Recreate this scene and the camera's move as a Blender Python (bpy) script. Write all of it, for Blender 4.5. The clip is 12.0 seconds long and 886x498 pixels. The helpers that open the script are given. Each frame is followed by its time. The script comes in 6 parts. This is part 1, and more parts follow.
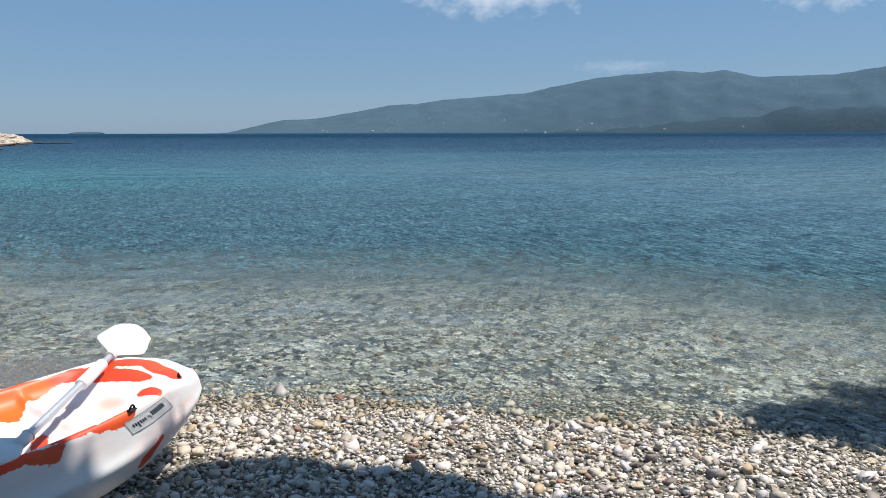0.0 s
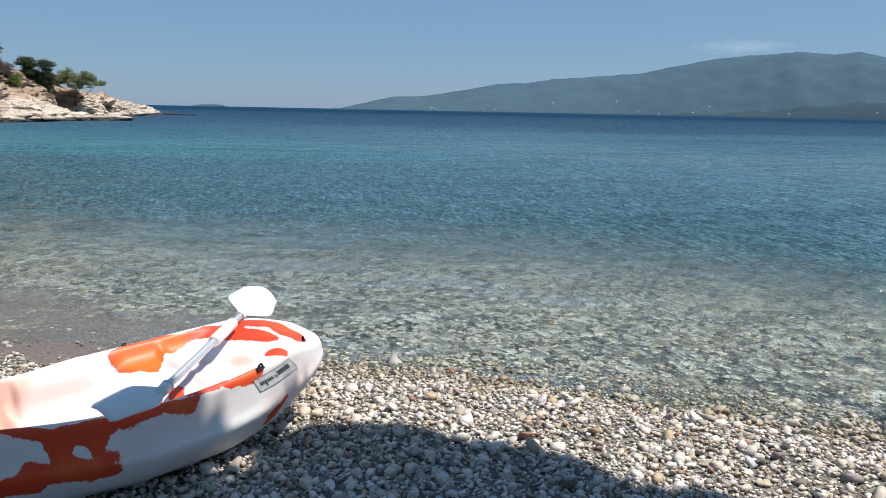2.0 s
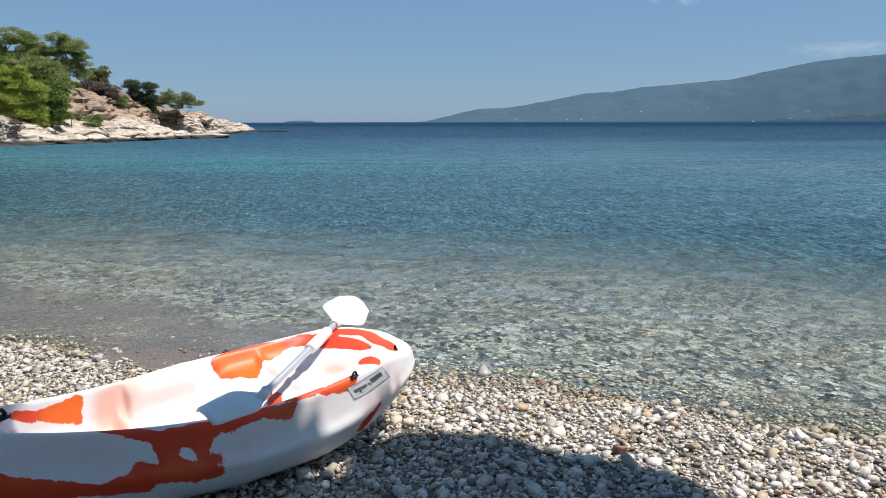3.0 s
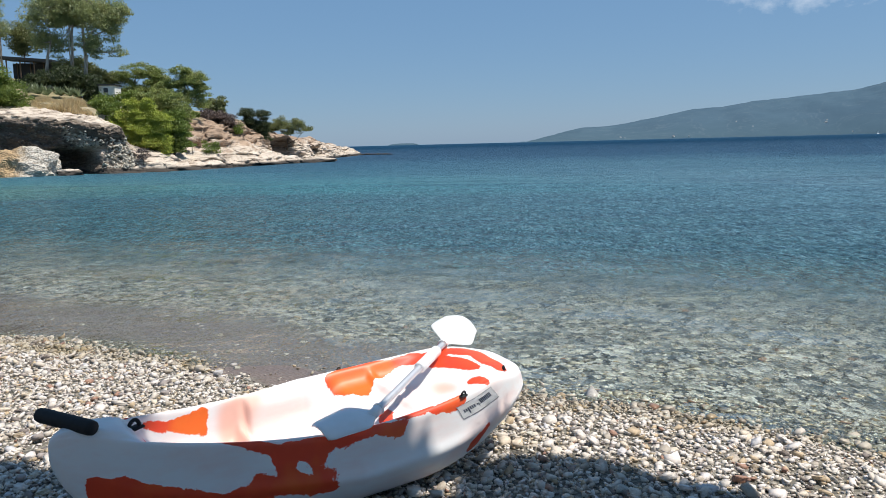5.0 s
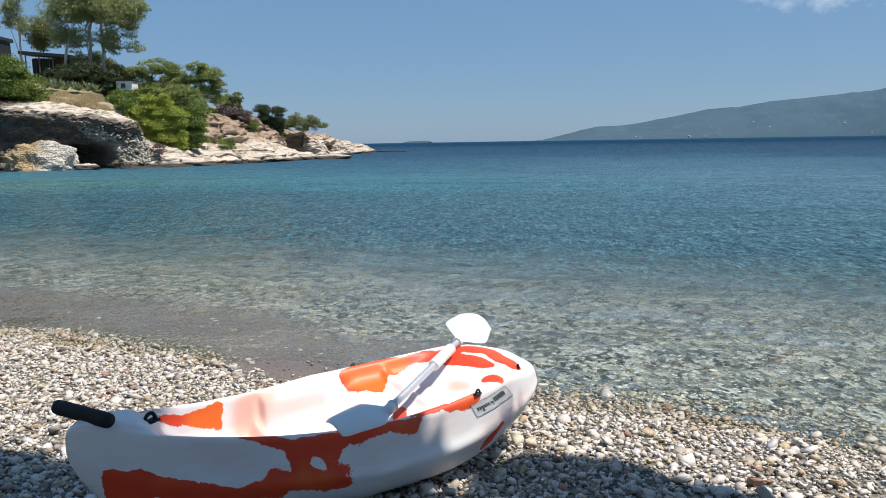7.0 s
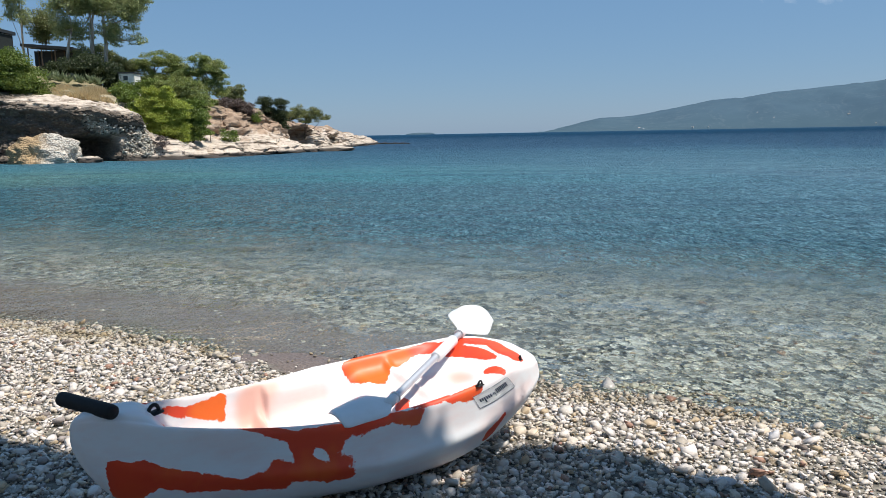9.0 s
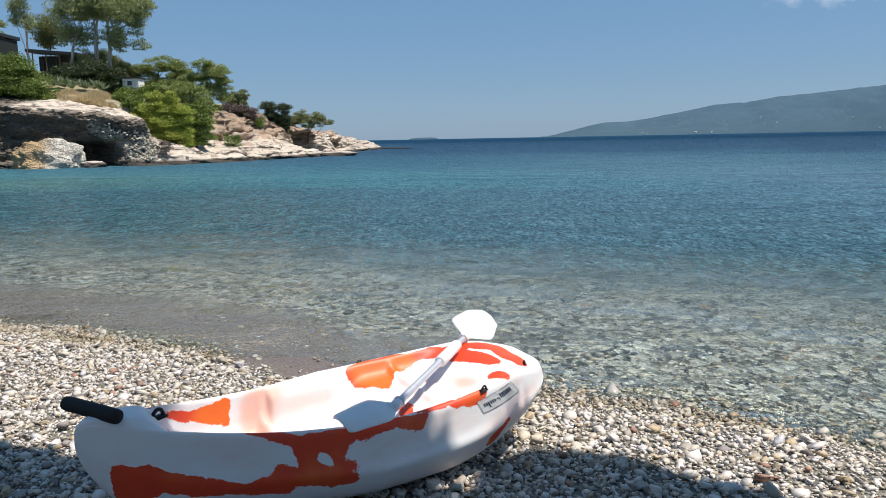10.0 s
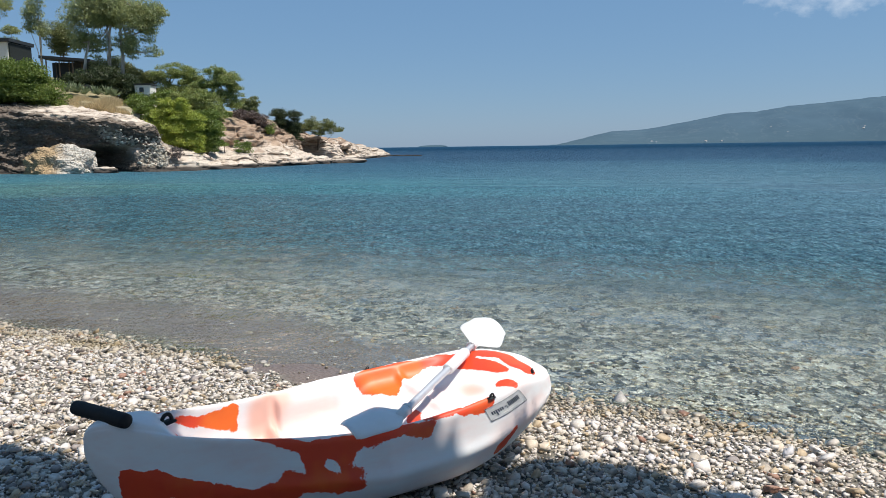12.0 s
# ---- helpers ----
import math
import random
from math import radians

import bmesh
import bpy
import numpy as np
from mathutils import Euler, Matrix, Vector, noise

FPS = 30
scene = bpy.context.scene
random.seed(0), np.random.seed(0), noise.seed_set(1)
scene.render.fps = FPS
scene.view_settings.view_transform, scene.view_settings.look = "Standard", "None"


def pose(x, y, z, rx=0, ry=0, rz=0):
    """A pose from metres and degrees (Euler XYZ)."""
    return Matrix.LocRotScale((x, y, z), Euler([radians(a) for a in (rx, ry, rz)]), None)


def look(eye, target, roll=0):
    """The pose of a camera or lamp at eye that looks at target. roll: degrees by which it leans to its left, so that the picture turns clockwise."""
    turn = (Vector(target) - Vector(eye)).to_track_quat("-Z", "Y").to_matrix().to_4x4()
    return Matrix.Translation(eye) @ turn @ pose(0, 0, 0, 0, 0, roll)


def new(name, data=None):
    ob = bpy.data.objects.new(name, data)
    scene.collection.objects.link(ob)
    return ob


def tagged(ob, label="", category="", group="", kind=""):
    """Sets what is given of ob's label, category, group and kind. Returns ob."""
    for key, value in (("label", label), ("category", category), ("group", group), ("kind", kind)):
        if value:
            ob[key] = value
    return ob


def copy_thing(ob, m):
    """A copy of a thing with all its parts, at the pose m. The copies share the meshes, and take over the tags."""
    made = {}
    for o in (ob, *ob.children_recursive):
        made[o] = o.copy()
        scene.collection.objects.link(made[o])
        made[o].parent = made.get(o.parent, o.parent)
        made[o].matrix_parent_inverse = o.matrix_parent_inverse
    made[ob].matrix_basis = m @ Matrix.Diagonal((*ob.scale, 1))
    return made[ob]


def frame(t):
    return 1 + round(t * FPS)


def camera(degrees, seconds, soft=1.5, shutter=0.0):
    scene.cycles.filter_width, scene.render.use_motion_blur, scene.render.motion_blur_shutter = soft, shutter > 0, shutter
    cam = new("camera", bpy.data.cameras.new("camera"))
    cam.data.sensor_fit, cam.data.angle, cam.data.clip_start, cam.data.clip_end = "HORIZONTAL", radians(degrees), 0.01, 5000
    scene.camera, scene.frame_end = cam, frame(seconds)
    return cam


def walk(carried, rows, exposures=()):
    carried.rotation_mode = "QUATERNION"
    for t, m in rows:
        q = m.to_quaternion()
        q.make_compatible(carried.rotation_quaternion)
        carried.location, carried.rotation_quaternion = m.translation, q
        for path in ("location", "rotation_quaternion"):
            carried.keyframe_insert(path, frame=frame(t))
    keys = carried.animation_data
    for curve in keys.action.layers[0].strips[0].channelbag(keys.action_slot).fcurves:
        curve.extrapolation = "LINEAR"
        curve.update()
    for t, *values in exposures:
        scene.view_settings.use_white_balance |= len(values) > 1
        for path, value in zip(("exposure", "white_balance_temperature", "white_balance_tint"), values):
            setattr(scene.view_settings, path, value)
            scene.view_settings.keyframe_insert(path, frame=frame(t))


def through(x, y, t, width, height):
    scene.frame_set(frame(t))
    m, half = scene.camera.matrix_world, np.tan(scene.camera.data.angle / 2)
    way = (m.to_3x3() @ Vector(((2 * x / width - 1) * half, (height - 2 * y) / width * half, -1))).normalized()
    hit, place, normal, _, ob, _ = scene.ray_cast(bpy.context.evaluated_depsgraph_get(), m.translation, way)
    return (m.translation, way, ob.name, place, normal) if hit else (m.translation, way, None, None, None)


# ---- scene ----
cam = camera(60.8, 12.0, soft=0.5)
walk(cam, [
    (0, pose(0.270, -0.062, 1.860, 81.24, 0.13, -24.66)),
    (0.5, pose(0.245, -0.036, 1.855, 80.66, -0.42, -22.45)),
    (1, pose(0.222, -0.028, 1.848, 80.40, -0.58, -20.31)),
    (1.5, pose(0.205, -0.009, 1.842, 79.96, -1.00, -18.51)),
    (2, pose(0.182, 0.008, 1.832, 79.60, -1.11, -16.56)),
    (2.5, pose(0.167, 0.013, 1.831, 79.88, -0.26, -13.81)),
    (3, pose(0.152, 0.013, 1.822, 80.44, 0.14, -10.23)),
    (5, pose(0.116, 0.003, 1.824, 82.08, 1.39, -2.61)),
    (5.5, pose(0.105, 0.004, 1.826, 82.63, 1.32, -1.68)),
    (6, pose(0.107, 0.007, 1.825, 82.15, 1.09, -1.59)),
    (6.5, pose(0.107, 0.010, 1.821, 81.90, 0.99, -1.65)),
    (7, pose(0.104, 0.009, 1.822, 81.94, 0.91, -1.53)),
    (9, pose(0.109, 0.006, 1.822, 81.33, 1.06, -1.32)),
    (9.5, pose(0.107, 0.002, 1.821, 81.47, 1.06, -1.14)),
    (10, pose(0.103, 0.005, 1.822, 81.69, 1.07, -1.10)),
    (10.5, pose(0.108, 0.004, 1.822, 81.72, 1.00, -0.95)),
    (11, pose(0.102, -0.000, 1.825, 82.08, 0.94, -0.65)),
    (11.5, pose(0.103, 0.000, 1.825, 82.18, 0.85, -0.45)),
    (12, pose(0.103, -0.001, 1.823, 82.27, 0.78, -0.39)),
], [(0, 0.25), (12, 0.25)])

# ---- world, sun ----
SUN_AZ, SUN_EL = 104.0, 66.0     # degrees right of +y, and above the horizon
world = bpy.data.worlds.new("world")
scene.world = world
world.use_nodes = True
wn = world.node_tree
sky = wn.nodes.new("ShaderNodeTexSky")
sky.sky_type = "NISHITA"
sky.sun_disc = False
sky.sun_elevation = radians(SUN_EL)
sky.sun_rotation = radians(SUN_AZ)
sky.altitude = 0
sky.air_density = 1.0
sky.dust_density = 0.3
sky.ozone_density = 3.0
haze = wn.nodes.new("ShaderNodeMixRGB")
haze.inputs["Fac"].default_value = 0.65
haze.inputs["Color2"].default_value = (1.6, 3.35, 5.9, 1)
wn.links.new(sky.outputs[0], haze.inputs["Color1"])
wn.links.new(haze.outputs[0], wn.nodes["Background"].inputs[0])
wn.nodes["Background"].inputs[1].default_value = 0.080
sun = new("sun", bpy.data.lights.new("sun", "SUN"))
sun.data.energy = 4.8
sun.data.angle = radians(0.53)
sun.data.color = (1.0, 0.95, 0.87)
_a, _e = radians(SUN_AZ), radians(SUN_EL)
SUN_DIR = Vector((math.sin(_a) * math.cos(_e), math.cos(_a) * math.cos(_e), math.sin(_e)))
sun.matrix_world = look(SUN_DIR * 50, (0, 0, 0))


# ---- material helpers ----
class Mat:
    """A node material with short calls."""

    def __init__(self, name):
        self.m = bpy.data.materials.new(name)
        self.m.use_nodes = True
        self.t = self.m.node_tree
        self.out = self.t.nodes["Material Output"]
        self.b = self.t.nodes["Principled BSDF"]

    def node(self, kind, **inputs):
        n = self.t.nodes.new("ShaderNode" + kind)
        for k, v in inputs.items():
            self.put(n, k.replace("_", " "), v)
        return n

    def put(self, n, key, v):
        s = n.inputs[key]
        if isinstance(v, bpy.types.NodeSocket):
            self.t.links.new(v, s)
        else:
            s.default_value = v

    def coords(self, which="Object"):
        return self.node("TexCoord").outputs[which]

    def position(self):
        return self.node("NewGeometry").outputs["Position"]

    def island(self):
        return self.node("NewGeometry").outputs["Random Per Island"]

    def scaled(self, vec, sx, sy, sz, turn=0.0):
        n = self.node("Mapping")
        self.put(n, "Vector", vec)
        n.inputs["Scale"].default_value = (sx, sy, sz)
        n.inputs["Rotation"].default_value = (0, 0, turn)
        return n.outputs[0]

    def noise(self, vec, scale, detail=4.0, rough=0.55, distortion=0.0):
        n = self.node("TexNoise", Vector=vec, Scale=scale, Detail=detail, Roughness=rough, Distortion=distortion)
        return n.outputs["Fac"]

    def voronoi(self, vec, scale, out="Distance", feature="F1"):
        n = self.node("TexVoronoi")
        n.feature = feature
        self.put(n, "Vector", vec)
        self.put(n, "Scale", scale)
        return n.outputs[out]

    def ramp(self, fac, stops, interp="LINEAR"):
        n = self.node("ValToRGB")
        n.color_ramp.interpolation = interp
        els = n.color_ramp.elements
        while len(els) < len(stops):
            els.new(0.5)
        for e, (p, c) in zip(els, stops):
            e.position = p
            e.color = (c, c, c, 1) if isinstance(c, (int, float)) else (*c, 1)
        self.put(n, "Fac", fac)
        return n.outputs[0]

    def math(self, op, a, b=0.0, clamp=False):
        n = self.node("Math")
        n.operation = op
        n.use_clamp = clamp
        self.put(n, 0, a)
        self.put(n, 1, b)
        return n.outputs[0]

    def mix(self, fac, a, b, mode="MIX"):
        n = self.node("MixRGB")
        n.blend_type = mode
        self.put(n, "Fac", fac)
        for k, v in (("Color1", a), ("Color2", b)):
            if isinstance(v, tuple):
                v = (*v, 1)[:4]
            self.put(n, k, v)
        return n.outputs[0]

    def along(self, vec, d, offset=0.0):
        """Dot product with a direction, minus an offset."""
        n = self.node("VectorMath")
        n.operation = "DOT_PRODUCT"
        self.put(n, 0, vec)
        n.inputs[1].default_value = d
        return self.math("SUBTRACT", n.outputs["Value"], offset)

    def from_shore(self, p):
        """Metres seaward of the curved waterline."""
        a = self.along(p, (NS[1], -NS[0], 0))
        a = self.math("MINIMUM", self.math("MAXIMUM", a, -10.0), 12.0)
        bend = self.math("POWER", self.math("MAXIMUM", a, 0.0), 2.0)
        back = self.math("ADD", self.math("MULTIPLY", a, 0.07), self.math("MULTIPLY", bend, 0.085))
        return self.math("ADD", self.along(p, NS, SHORE), back)

    def along_offset(self, vec, o):
        """A position counted from another point."""
        n = self.node("VectorMath")
        n.operation = "SUBTRACT"
        self.put(n, 0, vec)
        n.inputs[1].default_value = o
        return n.outputs["Vector"]

    def attr(self, name):
        n = self.node("Attribute")
        n.attribute_name = name
        return n.outputs["Fac"]

    def bump(self, height, strength, distance):
        n = self.node("Bump", Height=height, Strength=strength, Distance=distance)
        return n.outputs[0]

    def set(self, **kw):
        for k, v in kw.items():
            k = k.replace("_", " ")
            if isinstance(v, tuple) and len(v) == 3 and k.endswith("Color"):
                v = (*v, 1)
            self.put(self.b, k, v)
        return self.m

    def surface(self, shader):
        self.t.links.new(shader, self.out.inputs["Surface"])
        return self.m


NS = (0.356, 0.934, 0.0)      # seaward, across the shoreline
SHORE = 5.09                   # where the beach meets the water, before its bend


def make_beach():
    m = Mat("beach gravel")
    p = m.position()
    s = m.from_shore(p)
    big = m.noise(p, 1.3, 3)
    c1 = m.voronoi(p, 34, "Color")
    grey = m.mix(big, (0.13, 0.118, 0.095), (0.20, 0.18, 0.145))
    speck = m.mix(0.8, grey, m.ramp(c1, [(0.2, 0.18), (0.5, 0.5), (0.8, 0.75)]), "OVERLAY")
    wobble = m.math("ADD", s, m.math("MULTIPLY", big, 0.5))
    wetness = m.ramp(m.math("ADD", wobble, 0.2), [(0.0, 0.0), (0.45, 1.0)])
    col = m.mix(wetness, speck, m.mix(0.85, speck, (0.55, 0.54, 0.48), "MULTIPLY"))
    # pale and dark sea floor stones, contrast painted for light specks, stretched for the view
    bed = m.voronoi(m.scaled(p, 19.0, 11.0, 1.0, 0.3), 1.0, "Color")
    patch = m.noise(p, 3.5, 4, 0.65)
    floor = m.mix(m.ramp(bed, [(0.3, 0.0), (0.5, 0.35), (0.7, 1.0)]), (0.024, 0.022, 0.019), (0.47, 0.435, 0.38))
    floor = m.mix(m.ramp(patch, [(0.4, 0.5), (0.6, 0.0)]), floor, (0.10, 0.092, 0.07))
    col = m.mix(m.ramp(s, [(0.1, 0.0), (0.6, 1.0)]), col, floor)
    # dark wet sand between the pebbles and the stony shallows
    a = m.along(p, (NS[1], -NS[0], 0))
    bay = m.math("POWER", 2.718, m.math("MULTIPLY", m.math("POWER", m.math("ABSOLUTE", m.math("DIVIDE", m.math("ADD", a, 2.9), 1.0)), 2.0), -1.0))
    out = m.math("ADD", m.math("SUBTRACT", s, 0.3), m.math("MULTIPLY", bay, 0.85))
    ragged = m.math("ADD", out, m.math("MULTIPLY", m.math("SUBTRACT", m.noise(p, 2.2, 4), 0.5), 0.7))
    sand = m.math("MULTIPLY", m.ramp(m.math("ADD", m.math("MULTIPLY", m.math("ADD", a, big), -0.5), 0.0), [(0.45, 0.0), (0.8, 1.0)]), m.ramp(ragged, [(0.0, 0.0), (0.12, 1.0)]))
    sand = m.math("MULTIPLY", sand, m.ramp(m.math("MULTIPLY", m.math("ADD", out, m.math("MULTIPLY", big, 0.8)), 0.25), [(0.42, 1.0), (0.62, 0.0)]))
    grains = m.noise(p, 90, 3, 0.7)
    col = m.mix(m.math("MULTIPLY", sand, 0.92), col, m.mix(grains, (0.115, 0.085, 0.074), (0.205, 0.162, 0.142)))
    # the added bank is coloured dark green-brown to cut its bounce light
    col = m.mix(m.ramp(m.math("MULTIPLY", s, -0.05), [(0.5, 0.0), (0.65, 1.0)]), col, m.mix(big, (0.045, 0.055, 0.02), (0.10, 0.09, 0.045)))
    h = m.voronoi(p, 30)
    m.set(Base_Color=col, Roughness=m.mix(wetness, (0.85,) * 3, (0.45,) * 3), Normal=m.bump(h, 0.9, 0.02))
    return m.m


def make_pebble(name="pebble stone", contrast=0.45):
    m = Mat(name)
    p = m.position()
    r = m.island()
    s = m.from_shore(p)
    col = m.ramp(r, [(0.0, (0.58, 0.545, 0.46)), (0.16, (0.52, 0.48, 0.395)), (0.3, (0.36, 0.325, 0.255)),
                     (0.40, (0.66, 0.62, 0.535)), (0.55, (0.44, 0.355, 0.225)), (0.62, (0.58, 0.54, 0.455)),
                     (0.74, (0.28, 0.255, 0.225)), (0.81, (0.56, 0.49, 0.375)), (0.90, (0.19, 0.165, 0.14)),
                     (0.935, (0.50, 0.50, 0.48)), (0.98, (0.31, 0.19, 0.13))], "CONSTANT")
    vein = m.noise(m.coords(), 55, 5, 0.65)
    col = m.mix(contrast, col, m.ramp(vein, [(0.25, 0.35), (0.5, 0.62), (0.8, 0.85)]), "OVERLAY")
    algae = m.ramp(m.math("SUBTRACT", m.noise(p, 2.1, 3), m.math("MULTIPLY", m.math("ABSOLUTE", m.math("ADD", s, 0.15)), 0.8)), [(0.36, 0.0), (0.6, 1.0)])
    col = m.mix(m.math("MULTIPLY", algae, 0.5), col, (0.36, 0.30, 0.14))
    wobble = m.math("ADD", s, m.math("MULTIPLY", m.noise(p, 1.3, 3), 0.5))
    wetness = m.ramp(m.math("ADD", wobble, 0.15), [(0.0, 0.0), (0.35, 1.0)])
    col = m.mix(wetness, col, m.mix(0.8, col, (0.70, 0.67, 0.58), "MULTIPLY"))
    col = m.mix(1.0, col, (1.0, 0.95, 0.985), "MULTIPLY")
    m.set(Base_Color=col, Roughness=m.mix(wetness, (0.8,) * 3, (0.35,) * 3), Normal=m.bump(vein, 0.25, 0.004))
    return m.m


def make_water():
    m = Mat("sea water")
    p = m.position()
    s = m.from_shore(p)
    turn = -math.atan2(NS[0], NS[1])
    # ripples at five sizes: w1, w3 longer along the shore, w2, w4 stretched for the view
    w1 = m.noise(m.scaled(p, 0.55, 1.3, 1, turn), 1.0, 3, 0.55, 0.4)
    w2 = m.noise(m.scaled(p, 5.2, 2.6, 1, 0.35), 1.0, 3, 0.6, 0.6)
    w3 = m.noise(m.scaled(p, 0.12, 0.4, 1, turn), 1.0, 2)
    w4 = m.noise(m.scaled(p, 12.0, 6.0, 1, 0.5), 1.0, 2, 0.5, 0.8)
    w5 = m.noise(m.scaled(p, 20.0, 14.0, 1, turn + 0.4), 1.0, 2, 0.5, 1.0)
    h = m.math("ADD", m.math("MULTIPLY", w1, 0.26), m.math("MULTIPLY", w2, 0.12))
    h = m.math("ADD", h, m.math("ADD", m.math("MULTIPLY", w3, 0.5), m.math("MULTIPLY", w4, 0.058)))
    h = m.math("ADD", h, m.math("MULTIPLY", w5, 0.006))
    nrm = m.bump(h, 0.9, 1.0)
    gentle = m.bump(m.math("ADD", m.math("MULTIPLY", w2, 0.030), m.math("MULTIPLY", w4, 0.018)), 0.9, 1.0)
    steep = m.bump(h, 1.0, 4.5)
    # the water's own colour by its depth: gravel, dark weed, pale sand, then deep water
    band = m.noise(m.scaled(p, 0.014, 0.075, 1, turn), 1.0, 3, 0.5, 0.3)
    fine = m.noise(m.scaled(p, 0.10, 0.45, 1, turn), 1.0, 4)
    depth = m.math("MULTIPLY", m.math("MULTIPLY", s, 0.01), m.math("ADD", m.math("MULTIPLY", band, 1.1), 0.45))
    body = m.ramp(depth, [(0.02, (0.080, 0.140, 0.138)), (0.06, (0.044, 0.122, 0.128)), (0.10, (0.034, 0.112, 0.124)), (0.17, (0.037, 0.124, 0.142)), (0.23, (0.048, 0.190, 0.200)),
                          (0.34, (0.046, 0.180, 0.205)), (0.5, (0.024, 0.112, 0.162)), (1.0, (0.005, 0.050, 0.108))])
    # the pale sand bank lies before the headland and fades along the bay
    bay = m.ramp(m.math("ADD", m.math("MULTIPLY", m.along(p, (1, 0, 0)), 0.04), 0.4), [(0.3, 0.0), (1.0, 1.0)])
    body = m.mix(m.math("MULTIPLY", bay, m.ramp(depth, [(0.04, 0.0), (0.11, 0.9), (0.3, 1.0), (0.9, 0.0)])), body, (0.090, 0.182, 0.222))
    # shallow sand below the cliff
    cove = m.node("VectorMath")
    cove.operation = "LENGTH"
    m.put(cove, 0, m.scaled(m.along_offset(p, (-21.0, 38.0, 0.0)), 0.055, 0.06, 0.0))
    body = m.mix(m.ramp(m.math("ADD", cove.outputs["Value"], m.math("MULTIPLY", fine, 0.5)), [(0.35, 0.75), (1.1, 0.0)]), body, (0.105, 0.205, 0.155))
    body = m.mix(m.ramp(fine, [(0.5, 0.0), (0.72, 0.5)]), body, (0.016, 0.064, 0.105))
    # ripple shade and glints painted into the body colour, stretched along the camera's view
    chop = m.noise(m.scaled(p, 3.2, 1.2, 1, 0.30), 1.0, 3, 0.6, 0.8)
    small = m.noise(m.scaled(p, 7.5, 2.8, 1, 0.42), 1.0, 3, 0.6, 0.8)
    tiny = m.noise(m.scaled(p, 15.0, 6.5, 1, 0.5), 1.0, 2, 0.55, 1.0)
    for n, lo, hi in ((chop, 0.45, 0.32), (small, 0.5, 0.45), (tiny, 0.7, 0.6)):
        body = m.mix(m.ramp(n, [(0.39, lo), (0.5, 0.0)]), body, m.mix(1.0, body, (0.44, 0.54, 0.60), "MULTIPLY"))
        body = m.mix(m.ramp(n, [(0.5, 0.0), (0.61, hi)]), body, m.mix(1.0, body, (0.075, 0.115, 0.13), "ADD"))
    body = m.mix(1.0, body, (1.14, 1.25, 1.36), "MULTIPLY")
    # open water beyond the bay is deep
    far = m.ramp(m.math("MULTIPLY", s, 0.002), [(0.15, 0.0), (0.8, 1.0)])
    body = m.mix(far, body, (0.005, 0.045, 0.098))
    thick = m.ramp(m.math("MULTIPLY", s, 0.04), [(0.0, 0.0), (0.06, 0.04), (0.13, 0.22), (0.21, 0.62), (0.32, 0.95), (1.0, 1.0)])
    clear = m.node("BsdfRefraction", Roughness=0.0, IOR=1.33, Normal=gentle)
    clear.inputs[0].default_value = (0.72, 0.86, 0.91, 1)
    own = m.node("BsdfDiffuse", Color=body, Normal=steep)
    inner = m.node("MixShader")
    m.put(inner, 0, thick)
    m.put(inner, 1, clear.outputs[0])
    m.put(inner, 2, own.outputs[0])
    gloss = m.node("BsdfGlossy", Roughness=m.ramp(m.math("MULTIPLY", s, 0.03), [(0.0, 0.05), (1.0, 0.32)]), Normal=nrm)
    fr = m.node("Fresnel", IOR=1.33, Normal=nrm)
    top = m.node("MixShader")
    sheen = m.ramp(m.math("MULTIPLY", s, 0.012), [(0.03, 0.9), (0.12, 0.6), (0.3, 0.38), (0.6, 0.26), (0.9, 0.22)])
    calm = m.ramp(m.math("MULTIPLY", s, 0.002), [(0.15, 1.0), (0.8, 0.45)])
    m.put(top, 0, m.math("MULTIPLY", m.math("MULTIPLY", fr.outputs[0], sheen), calm, True))
    m.put(top, 1, inner.outputs[0])
    m.put(top, 2, gloss.outputs[0])
    return m.surface(top.outputs[0])


